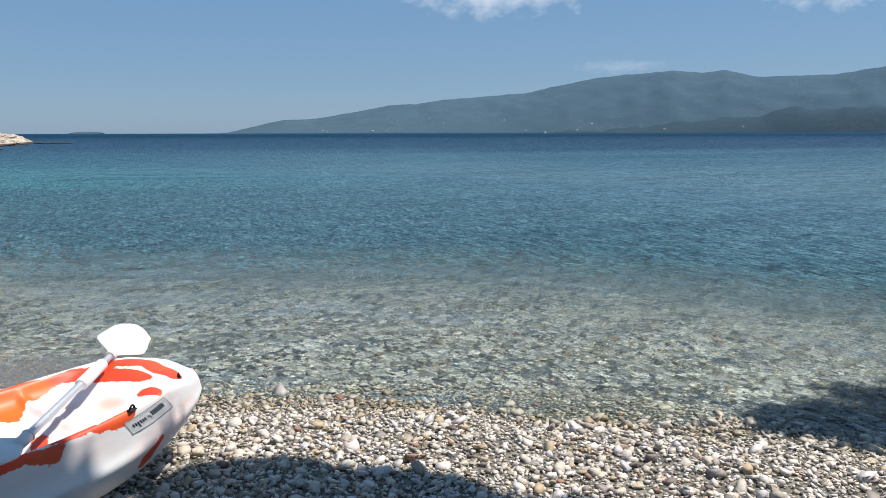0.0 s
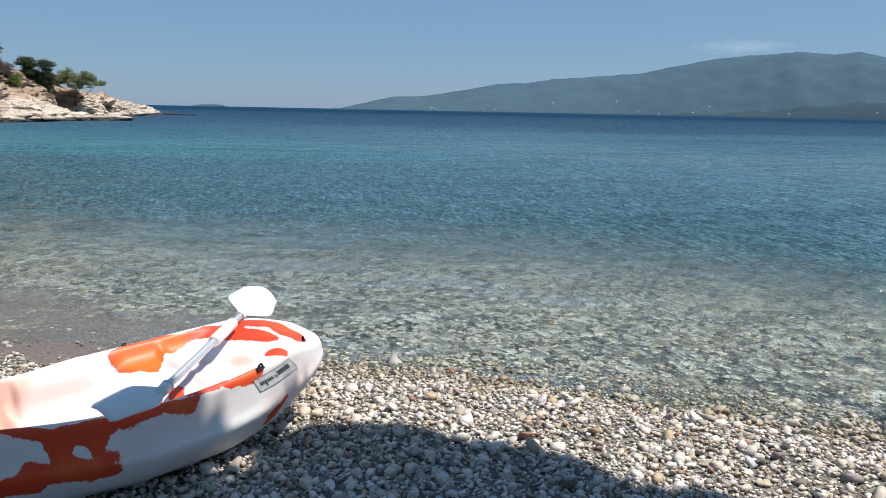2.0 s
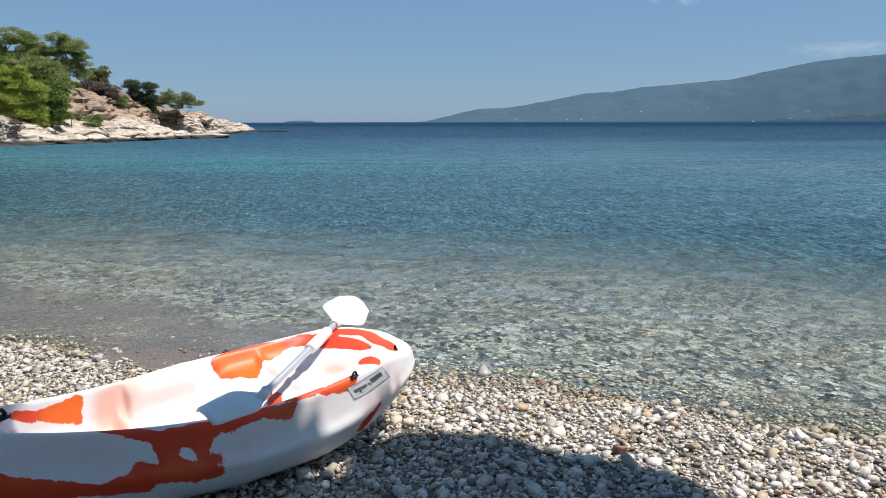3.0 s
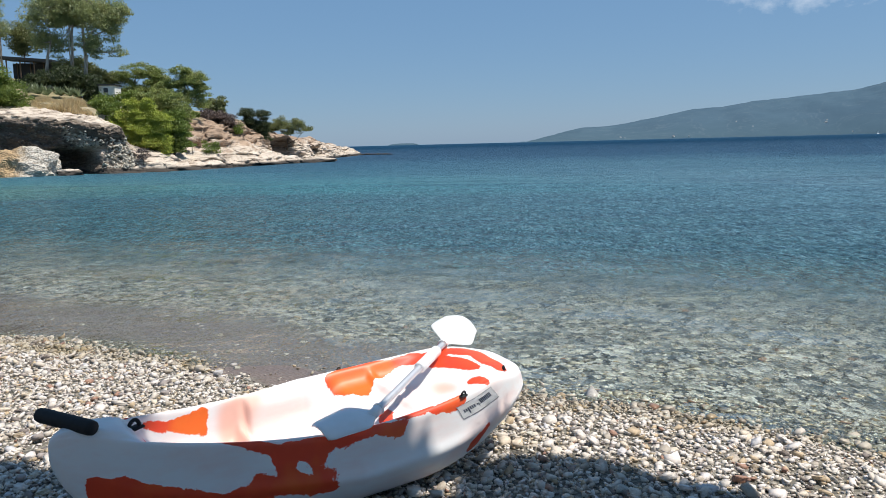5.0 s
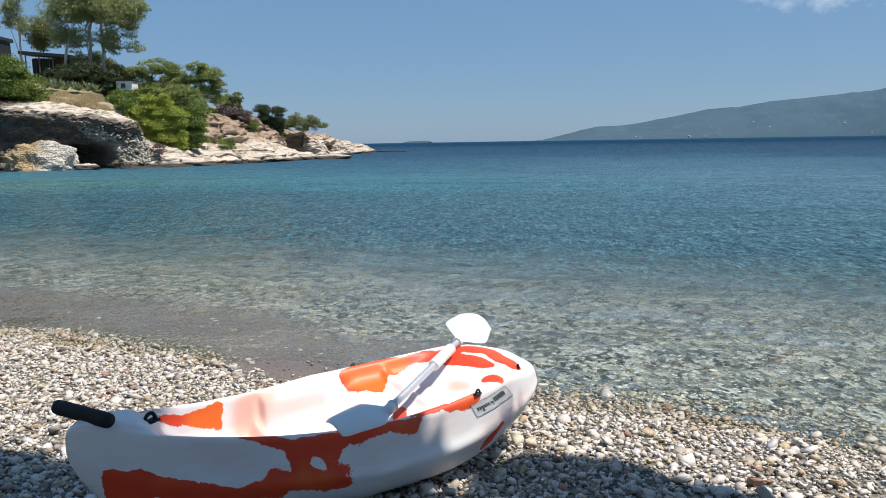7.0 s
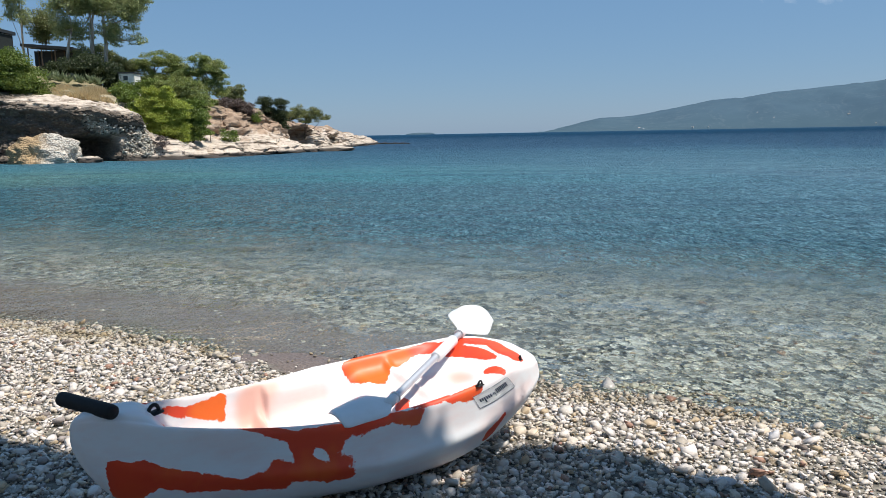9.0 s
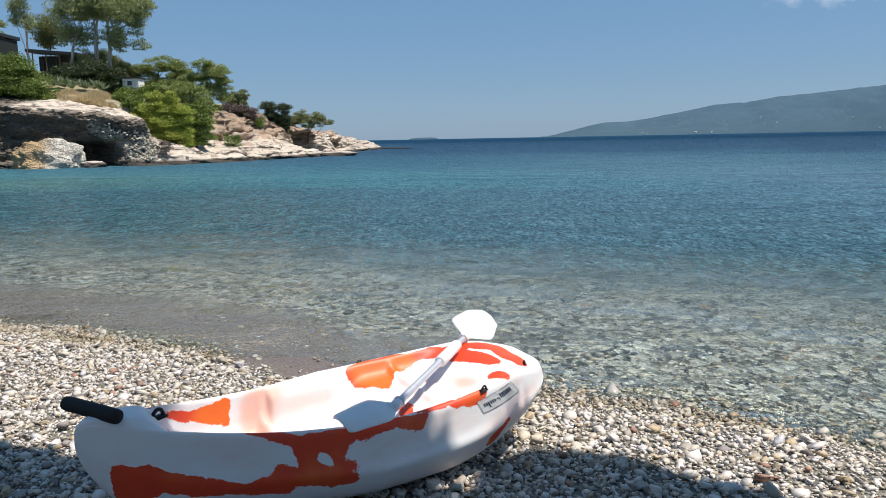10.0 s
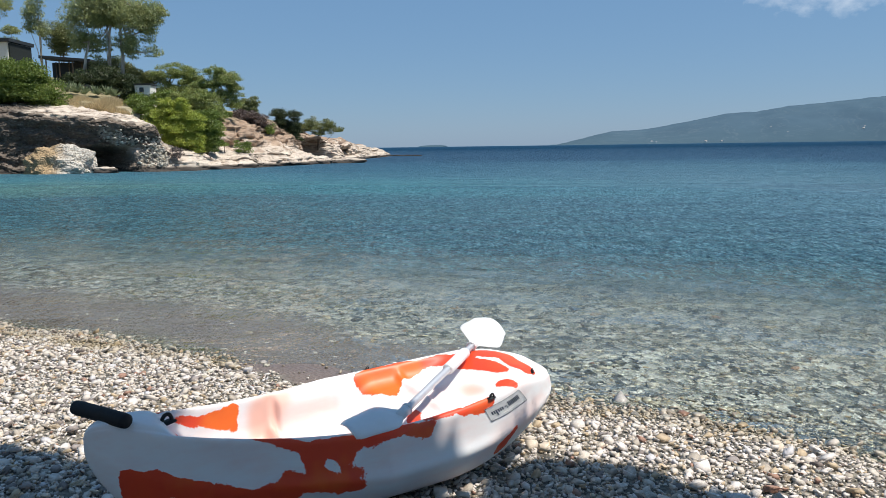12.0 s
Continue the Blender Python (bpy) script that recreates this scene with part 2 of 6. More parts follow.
def make_rock():
    m = Mat("limestone rock")
    p = m.position()
    n1 = m.noise(p, 0.5, 6, 0.65)
    strata = m.noise(m.scaled(p, 0.25, 0.25, 2.2), 1.0, 5, 0.7, 0.5)
    pale = m.mix(strata, (0.43, 0.34, 0.26), (0.71, 0.63, 0.54))
    high = m.math("ADD", n1, m.math("MULTIPLY", m.math("SUBTRACT", m.along(p, (0, 0, 1)), 2.0), 0.13))
    east = m.ramp(m.math("ADD", m.math("MULTIPLY", m.along(p, (1, 0, 0)), 0.119), 3.3), [(0.3, 0.0), (0.6, 1.0)])
    pale = m.mix(m.math("MULTIPLY", east, m.ramp(high, [(0.48, 0.0), (0.64, 0.9)])), pale, m.mix(strata, (0.23, 0.145, 0.095), (0.46, 0.33, 0.23)))
    seams = m.noise(m.scaled(p, 0.5, 0.5, 5.0), 1.0, 4, 0.7, 1.0)
    pale = m.mix(m.ramp(seams, [(0.36, 0.85), (0.5, 0.0)]), pale, (0.13, 0.09, 0.06))
    cob = m.voronoi(m.scaled(p, 1, 1, 1.7), 2.6)
    cong = m.mix(strata, (0.085, 0.064, 0.050), (0.20, 0.163, 0.128))
    cong = m.mix(m.ramp(m.math("ADD", cob, m.math("MULTIPLY", m.math("SUBTRACT", n1, 0.5), 0.8)), [(0.1, 0.6), (0.4, 0.0)]), cong, (0.28, 0.245, 0.20))
    col = m.mix(m.attr("conglomerate"), pale, cong)
    soil = m.mix(m.noise(p, 1.2, 5), (0.16, 0.14, 0.07), (0.33, 0.27, 0.15))
    col = m.mix(m.attr("soil"), col, soil)
    tide = m.ramp(m.math("ADD", m.along(p, (0, 0, 1)), m.math("MULTIPLY", n1, -0.3)), [(0.12, 1.0), (0.3, 0.0)])
    col = m.mix(tide, col, (0.05, 0.042, 0.035))
    h = m.math("ADD", m.math("MULTIPLY", strata, 0.5), m.math("MULTIPLY", m.math("MULTIPLY", cob, 0.4), m.attr("conglomerate")))
    m.set(Base_Color=col, Roughness=0.9, Normal=m.bump(h, 1.0, 0.6))
    return m.m


def make_boulder():
    m = Mat("ochre and white cobbly rock")
    p = m.position()
    c = m.coords()
    n = m.noise(p, 1.1, 5, 0.65)
    cell = m.voronoi(m.scaled(p, 1, 1, 1.6), 6.5)
    white = m.ramp(m.math("ADD", m.math("MULTIPLY", m.along(c, (1, 0, 0)), 0.3), m.math("ADD", n, -0.05)), [(0.35, 0.0), (0.75, 1.0)])
    col = m.mix(white, m.mix(n, (0.36, 0.23, 0.11), (0.54, 0.40, 0.24)), m.mix(n, (0.46, 0.42, 0.36), (0.66, 0.62, 0.55)))
    col = m.mix(m.ramp(cell, [(0.4, 0.0), (0.7, 0.5)]), col, (0.16, 0.115, 0.07))
    m.set(Base_Color=col, Roughness=0.9, Normal=m.bump(m.math("SUBTRACT", m.math("MULTIPLY", n, 2.5), cell), 0.7, 0.14))
    return m.m


def make_cobble(name, dark, light):
    m = Mat(name)
    n = m.noise(m.position(), 6, 4, 0.6)
    m.set(Base_Color=m.mix(0.35, m.mix(m.island(), dark, light), m.mix(n, dark, light)), Roughness=0.9, Normal=m.bump(n, 0.4, 0.03))
    return m.m


def make_foliage(name, dark, light, yellow=(0.2, 0.2, 0.05), through=0.35):
    m = Mat(name)
    r = m.island()
    p = m.position()
    tuft = m.noise(p, 1.6, 3, 0.6)
    col = m.mix(m.math("ADD", m.math("MULTIPLY", r, 0.4), m.math("MULTIPLY", tuft, 0.6)), dark, light)
    col = m.mix(m.ramp(m.noise(p, 0.9, 3), [(0.5, 0.0), (0.8, 0.6)]), col, yellow)
    d = m.node("BsdfDiffuse", Color=col)
    t = m.node("BsdfTranslucent", Color=m.mix(0.5, col, light))
    g = m.node("BsdfGlossy", Roughness=0.5)
    a = m.node("MixShader")
    m.put(a, 0, through)
    m.put(a, 1, d.outputs[0])
    m.put(a, 2, t.outputs[0])
    b = m.node("MixShader")
    m.put(b, 0, 0.04)
    m.put(b, 1, a.outputs[0])
    m.put(b, 2, g.outputs[0])
    return m.surface(b.outputs[0])


def make_bark(name, dark, light):
    m = Mat(name)
    p = m.coords()
    n = m.noise(m.scaled(p, 6, 6, 1.2), 1.0, 5, 0.65)
    m.set(Base_Color=m.mix(m.ramp(n, [(0.35, 0.0), (0.65, 1.0)]), dark, light), Roughness=0.9, Normal=m.bump(n, 0.6, 0.03))
    return m.m


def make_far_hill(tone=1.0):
    m = Mat("wooded hill with painted haze")
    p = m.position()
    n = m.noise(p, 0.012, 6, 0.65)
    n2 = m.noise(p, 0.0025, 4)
    # distance haze painted into the base colour as blue-grey
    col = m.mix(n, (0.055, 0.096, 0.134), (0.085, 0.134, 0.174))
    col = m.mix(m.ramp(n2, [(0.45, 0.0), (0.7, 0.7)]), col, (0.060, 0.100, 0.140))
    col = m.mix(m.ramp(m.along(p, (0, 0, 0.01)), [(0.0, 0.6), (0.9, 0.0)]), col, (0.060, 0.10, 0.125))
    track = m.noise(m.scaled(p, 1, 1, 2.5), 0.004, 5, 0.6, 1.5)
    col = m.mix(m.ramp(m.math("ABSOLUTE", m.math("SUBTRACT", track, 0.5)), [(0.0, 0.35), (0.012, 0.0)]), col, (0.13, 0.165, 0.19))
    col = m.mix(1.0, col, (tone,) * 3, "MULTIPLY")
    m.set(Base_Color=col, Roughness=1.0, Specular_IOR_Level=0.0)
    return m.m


def make_plain(name, color, rough=0.5, grain=0.08, scale=30.0, metal=0.0, bump=0.1):
    m = Mat(name)
    n = m.noise(m.coords(), scale, 5, 0.6)
    lo = tuple(max(0.0, c * (1 - grain * 2)) for c in color)
    hi = tuple(min(1.0, c * (1 + grain)) for c in color)
    m.set(Base_Color=m.mix(n, lo, hi), Roughness=m.mix(n, (rough * 0.8,) * 3, (min(1, rough * 1.2),) * 3), Metallic=metal, Normal=m.bump(n, bump, 0.003))
    return m.m


def make_hull():
    m = Mat("marbled white and orange plastic")
    c = m.coords()
    orange = m.attr("orange")
    edge = m.math("ADD", m.math("MULTIPLY", m.noise(c, 11, 5, 0.65), 0.6), m.math("MULTIPLY", m.noise(c, 45, 4, 0.7), 0.4))
    fac = m.ramp(m.math("ADD", orange, m.math("MULTIPLY", m.math("SUBTRACT", edge, 0.5), 1.5)), [(0.37, 0.0), (0.45, 1.0)])
    smear = m.noise(m.scaled(c, 2.5, 9, 9), 1.0, 4, 0.6)
    white = m.mix(m.ramp(smear, [(0.42, 0.0), (0.75, 0.42)]), (0.80, 0.785, 0.78), (0.78, 0.48, 0.42))
    white = m.mix(m.attr("blush"), white, (0.80, 0.47, 0.38))
    red = m.mix(m.noise(c, 7, 4), (0.70, 0.042, 0.018), (0.80, 0.080, 0.016))
    red = m.mix(m.ramp(m.noise(c, 3.2, 3), [(0.5, 0.0), (0.7, 0.5)]), red, (0.86, 0.20, 0.018))
    red = m.mix(m.attr("lit_orange"), red, m.mix(m.noise(c, 5, 4), (0.82, 0.115, 0.012), (0.88, 0.18, 0.016)))
    scratch = m.noise(m.scaled(c, 5, 60, 60), 1.0, 3)
    col = m.mix(fac, white, red)
    m.set(Base_Color=col, Roughness=m.mix(scratch, (0.38,) * 3, (0.58,) * 3), Normal=m.bump(m.noise(c, 45, 3), 0.06, 0.004))
    return m.m


M_BEACH = make_beach()
M_PEBBLE = make_pebble()
M_SEABED = make_pebble("wet seabed stone", 0.9)
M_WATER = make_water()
M_ROCK = make_rock()
M_BOULDER = make_boulder()
M_COBBLE_PALE = make_cobble("pale limestone cobble", (0.30, 0.27, 0.22), (0.62, 0.58, 0.50))
M_COBBLE_GREY = make_cobble("grey cliff cobble", (0.05, 0.042, 0.035), (0.16, 0.135, 0.11))
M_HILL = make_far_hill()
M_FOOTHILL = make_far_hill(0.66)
M_HULL = make_hull()
M_BLACK = make_plain("black rubber", (0.007, 0.007, 0.008), 0.75, 0.2, 60)
M_STEEL = make_plain("stainless steel", (0.55, 0.55, 0.56), 0.3, 0.05, 60, 1.0)
M_PADDLE = make_plain("white plastic", (0.80, 0.80, 0.80), 0.4, 0.04, 20)
M_SHAFT = make_plain("grey aluminium", (0.62, 0.63, 0.66), 0.45, 0.05, 40, 0.6)
M_LABEL = make_plain("white sticker", (0.90, 0.90, 0.90), 0.3, 0.03, 20)
M_INK = make_plain("dark blue ink", (0.055, 0.075, 0.13), 0.5, 0.1, 20)
M_LEAF_PINE = make_foliage("pine needles", (0.10, 0.15, 0.045), (0.35, 0.40, 0.12), (0.46, 0.42, 0.15))
M_LEAF_BRIGHT = make_foliage("bright pine needles", (0.16, 0.23, 0.03), (0.50, 0.54, 0.09), (0.55, 0.54, 0.12))
M_LEAF_EUC = make_foliage("eucalyptus leaves", (0.15, 0.19, 0.08), (0.42, 0.46, 0.20), (0.46, 0.43, 0.18), 0.5)
M_LEAF_SHRUB = make_foliage("shrub leaves", (0.055, 0.10, 0.02), (0.215, 0.285, 0.05), (0.27, 0.31, 0.07))
M_LEAF_DARK = make_foliage("juniper leaves", (0.025, 0.042, 0.016), (0.070, 0.095, 0.036), (0.10, 0.11, 0.04))
M_LEAF_OLIVE = make_foliage("olive green leaves", (0.10, 0.125, 0.045), (0.27, 0.29, 0.11), (0.37, 0.34, 0.13))
M_LEAF_AGAVE = make_foliage("agave leaves", (0.12, 0.17, 0.08), (0.26, 0.30, 0.17), (0.3, 0.3, 0.14))
M_TWIG = make_foliage("dry twigs", (0.09, 0.065, 0.06), (0.20, 0.155, 0.14), (0.16, 0.12, 0.09), 0.1)
M_DRYGRASS = make_foliage("dry grass blades", (0.50, 0.39, 0.22), (0.78, 0.66, 0.42), (0.68, 0.56, 0.33), 0.4)
M_BARK = make_bark("brown bark", (0.05, 0.035, 0.025), (0.16, 0.12, 0.085))
M_BARK_PALE = make_bark("pale eucalyptus bark", (0.28, 0.23, 0.18), (0.58, 0.53, 0.46))
M_WALL = make_plain("white render", (0.75, 0.74, 0.70), 0.8, 0.08, 3)
M_ROOF_DARK = make_plain("dark roofing", (0.02, 0.024, 0.026), 0.6, 0.2, 3)
M_ROOF_TILE = make_plain("clay roof", (0.46, 0.40, 0.36), 0.8, 0.15, 3)
M_GLASS_DARK = make_plain("dark window glass", (0.03, 0.035, 0.04), 0.1, 0.1, 3)


# ---- mesh helpers ----
def fast_mesh(name, verts, quads, mat, smooth=False):
    """A mesh from numpy arrays; quads may have 3 or 4 columns."""
    me = bpy.data.meshes.new(name)
    n, k = quads.shape
    me.vertices.add(len(verts))
    me.vertices.foreach_set("co", np.asarray(verts, np.float32).ravel())
    me.loops.add(n * k)
    me.loops.foreach_set("vertex_index", quads.astype(np.int32).ravel())
    me.polygons.add(n)
    me.polygons.foreach_set("loop_start", np.arange(0, n * k, k, dtype=np.int32))
    me.polygons.foreach_set("loop_total", np.full(n, k, np.int32))
    if smooth:
        me.polygons.foreach_set("use_smooth", np.ones(n, bool))
    me.materials.append(mat)
    me.update(calc_edges=True)
    me.validate()
    return me


def part(name, bm, material, parent, label="", smooth=True):
    """Links a bmesh as one mesh object under a thing or a part."""
    me = bpy.data.meshes.new(name)
    bm.to_mesh(me)
    bm.free()
    me.materials.append(material)
    if smooth:
        me.polygons.foreach_set("use_smooth", [True] * len(me.polygons))
    ob = new(name, me)
    ob.parent = parent
    return tagged(ob, label)


def part_mesh(name, me, parent, label=""):
    ob = new(name, me)
    ob.parent = parent
    return tagged(ob, label)


def tube(bm, points, radii, sides=8, caps=True):
    """A round tube along points; radii one for all or one each."""
    pts = [Vector(p) for p in points]
    if not isinstance(radii, (list, tuple)):
        radii = [radii] * len(pts)
    rings = []
    for i, (p, r) in enumerate(zip(pts, radii)):
        d = (pts[min(i + 1, len(pts) - 1)] - pts[max(i - 1, 0)]).normalized()
        a = d.orthogonal().normalized() if i == 0 else (a - d * a.dot(d)).normalized()
        b = d.cross(a)
        rings.append([bm.verts.new(p + (a * math.cos(t) + b * math.sin(t)) * r) for t in [2 * math.pi * k / sides for k in range(sides)]])
    for r0, r1 in zip(rings, rings[1:]):
        for k in range(sides):
            bm.faces.new((r0[k], r0[(k + 1) % sides], r1[(k + 1) % sides], r1[k]))
    if caps:
        bm.faces.new(rings[0][::-1])
        bm.faces.new(rings[-1])
    return bm


def box(bm, lo, hi, bevel=0.0):
    made = bmesh.ops.create_cube(bm, size=1.0, matrix=Matrix.LocRotScale([(a + b) / 2 for a, b in zip(lo, hi)], None, [b - a for a, b in zip(lo, hi)]))
    if bevel:
        vs = set(made["verts"])
        bmesh.ops.bevel(bm, geom=[e for e in bm.edges if e.verts[0] in vs and e.verts[1] in vs], offset=bevel, segments=2, affect="EDGES")
    return bm


def smooth_step(a, b, x):
    t = np.clip((x - a) / (b - a), 0, 1)
    return t * t * (3 - 2 * t)


def shore_s(x, y):
    """Metres across the shore, straightened along the waterline's bend."""
    a = np.clip(NS[1] * x - NS[0] * y, -10, 12)
    return NS[0] * x + NS[1] * y + 0.07 * a + 0.085 * np.maximum(a, 0) ** 2


def beach_z(x, y):
    """Height of beach and sea floor."""
    s = shore_s(np.asarray(x, float), np.asarray(y, float)) - SHORE
    dry = np.minimum(-s, 0.8) * 0.10 + np.clip(-s - 0.8, 0, 12) * 0.055
    dry = dry + 0.45 * np.clip(-s - 12.5, 0, 22)      # unseen bank added behind the beach to block low sky light
    wet = -0.10 * np.clip(s, 0, 6) - 0.06 * np.clip(s - 6, 0, 60) - 0.01 * np.clip(s - 66, 0, 300)
    roll = np.exp(-(np.asarray(x, float) ** 2 + np.asarray(y, float) ** 2) / 300)
    roll = roll * (0.022 * np.sin(x * 1.7 + 0.6 * y) * np.sin(y * 1.3 - x * 0.4) + 0.010 * np.sin(x * 5.1) * np.sin(y * 4.3))
    return np.where(s < 0, dry, wet) + roll


# ---- ground, sea ----
def spread(near, step, far, growth):
    """Coordinates dense within +-near, growing out to +-far."""
    out = list(np.arange(0, near, step))
    x, d = near, step
    while x < far:
        out.append(x)
        d *= growth
        x += d
    out.append(far)
    a = np.array(out)
    return np.concatenate([-a[:0:-1], a])


def build_ground():
    xs, ys = spread(9, 0.12, 4900, 1.22), spread(12, 0.12, 4900, 1.22)
    X, Y = np.meshgrid(xs, ys)
    Z = beach_z(X, Y)
    n, k = X.shape
    idx = np.arange(n * k).reshape(n, k)
    quads = np.stack([idx[:-1, :-1], idx[:-1, 1:], idx[1:, 1:], idx[1:, :-1]], -1).reshape(-1, 4)
    ob = new("ground", fast_mesh("ground", np.stack([X, Y, Z], -1).reshape(-1, 3), quads, M_BEACH, True))
    return tagged(ob, "pebble and gravel beach sloping down under the clear sea", "ground", kind="structure")


def build_water():
    xs, ys = spread(12, 0.1, 4900, 1.2), spread(14, 0.1, 4900, 1.2)
    X, Y = np.meshgrid(xs, ys)
    s = shore_s(X, Y) - SHORE
    a = X * NS[1] - Y * NS[0]
    amp = np.exp(-np.clip(s, 0, None) / 25) * (np.hypot(X, Y) < 25)
    Z = amp * (0.010 * np.sin(2.4 * s + 0.8 * np.sin(0.9 * a)) + 0.006 * np.sin(4.7 * s + 1.3 * a) + 0.004 * np.sin(3.9 * s - 2.6 * a))
    keep = (s > -0.6)
    n, k = X.shape
    idx = np.arange(n * k).reshape(n, k)
    quads = np.stack([idx[:-1, :-1], idx[:-1, 1:], idx[1:, 1:], idx[1:, :-1]], -1).reshape(-1, 4)
    quads = quads[keep.reshape(-1)[quads].all(1)]
    used, inv = np.unique(quads, return_inverse=True)
    verts = np.stack([X, Y, Z], -1).reshape(-1, 3)[used]
    ob = new("water", fast_mesh("water", verts, inv.reshape(-1, 4), M_WATER, True))
    ob.visible_shadow = False
    return tagged(ob, "clear turquoise and blue sea with small ripples", "sea", kind="structure")


# ---- headland ----
HEAD_IN = (-0.6, 0.8)       # inland
HEAD_SHORE = [(-22, 15), (-45, 32), (-62, 52), (-56, 70), (-44, 77), (-36, 77), (-30, 78.5), (-25.5, 80), (-21.5, 89), (-18.8, 97),
              (-16.9, 108), (-18.8, 113), (-17.4, 120), (-15.2, 129), (-13.2, 165), (-11.8, 192)]
PROFILE_CLIFF = [(-4, -2.2), (-0.6, -0.5), (0.4, 0.1), (1.5, 0.6), (2.1, 2.0), (2.2, 3.4), (2.0, 4.6), (1.5, 5.4), (2.0, 6.0), (4.4, 6.6), (9, 7.6), (16, 9.3), (30, 12.4), (60, 14.0)]
PROFILE_SLOPE = [(-4, -1.8), (-0.6, -0.5), (0.1, 0.2), (1.2, 0.7), (2.4, 1.1), (4.0, 1.6), (5.2, 1.9), (6.2, 2.5), (7.0, 3.6), (8.0, 4.8), (10, 5.6), (16, 6.6), (26, 8.0), (50, 9.0)]
PROFILE_TIP = [(-4, -1.4), (-0.6, -0.5), (0.1, 0.2), (0.6, 0.5), (1.2, 0.8), (1.8, 1.3), (2.4, 2.0), (3.0, 2.7), (4.0, 3.2), (5.0, 3.6), (7, 3.8), (9, 3.2), (12, 1.2), (15, -1.5)]


def curve_at(points, t):
    """Positions along a polyline, rounded, at fractions t of its length."""
    p = np.array(points, float)
    seg = np.hypot(*np.diff(p, axis=0).T)
    at = np.concatenate([[0], np.cumsum(seg)]) / seg.sum()
    return np.stack([np.interp(t, at, p[:, k]) for k in range(p.shape[1])], -1)


def head_weights(x, y):
    """How far a shore point belongs to the cliff, the slope and the tip."""
    tip = smooth_step(106, 124, y)
    cliff = (1 - smooth_step(-29.5, -26.0, x)) * (1 - tip)
    return cliff, 1 - cliff - tip, tip


def head_profile(x, y, v):
    c, sl, tp = head_weights(x, y)
    h = smooth_step(112, 200, y)
    tipz = 1 - 0.65 * h
    pc, ps, pt = (curve_at(q, v) for q in (PROFILE_CLIFF, PROFILE_SLOPE, PROFILE_TIP))
    drop = np.interp(x, [-46, -40, -34, -29], [1.0, 0.97, 0.89, 0.80])      # the cliff top falls towards the point
    pc[..., 1] = np.where(pc[..., 1] > 0, pc[..., 1] * np.where(pc[..., 0] > 9, 0.5 + 0.5 * drop, drop), pc[..., 1])
    p = c[..., None] * pc + sl[..., None] * ps + tp[..., None] * pt * np.stack([np.ones_like(h), tipz], -1)
    return p[..., 0], p[..., 1]


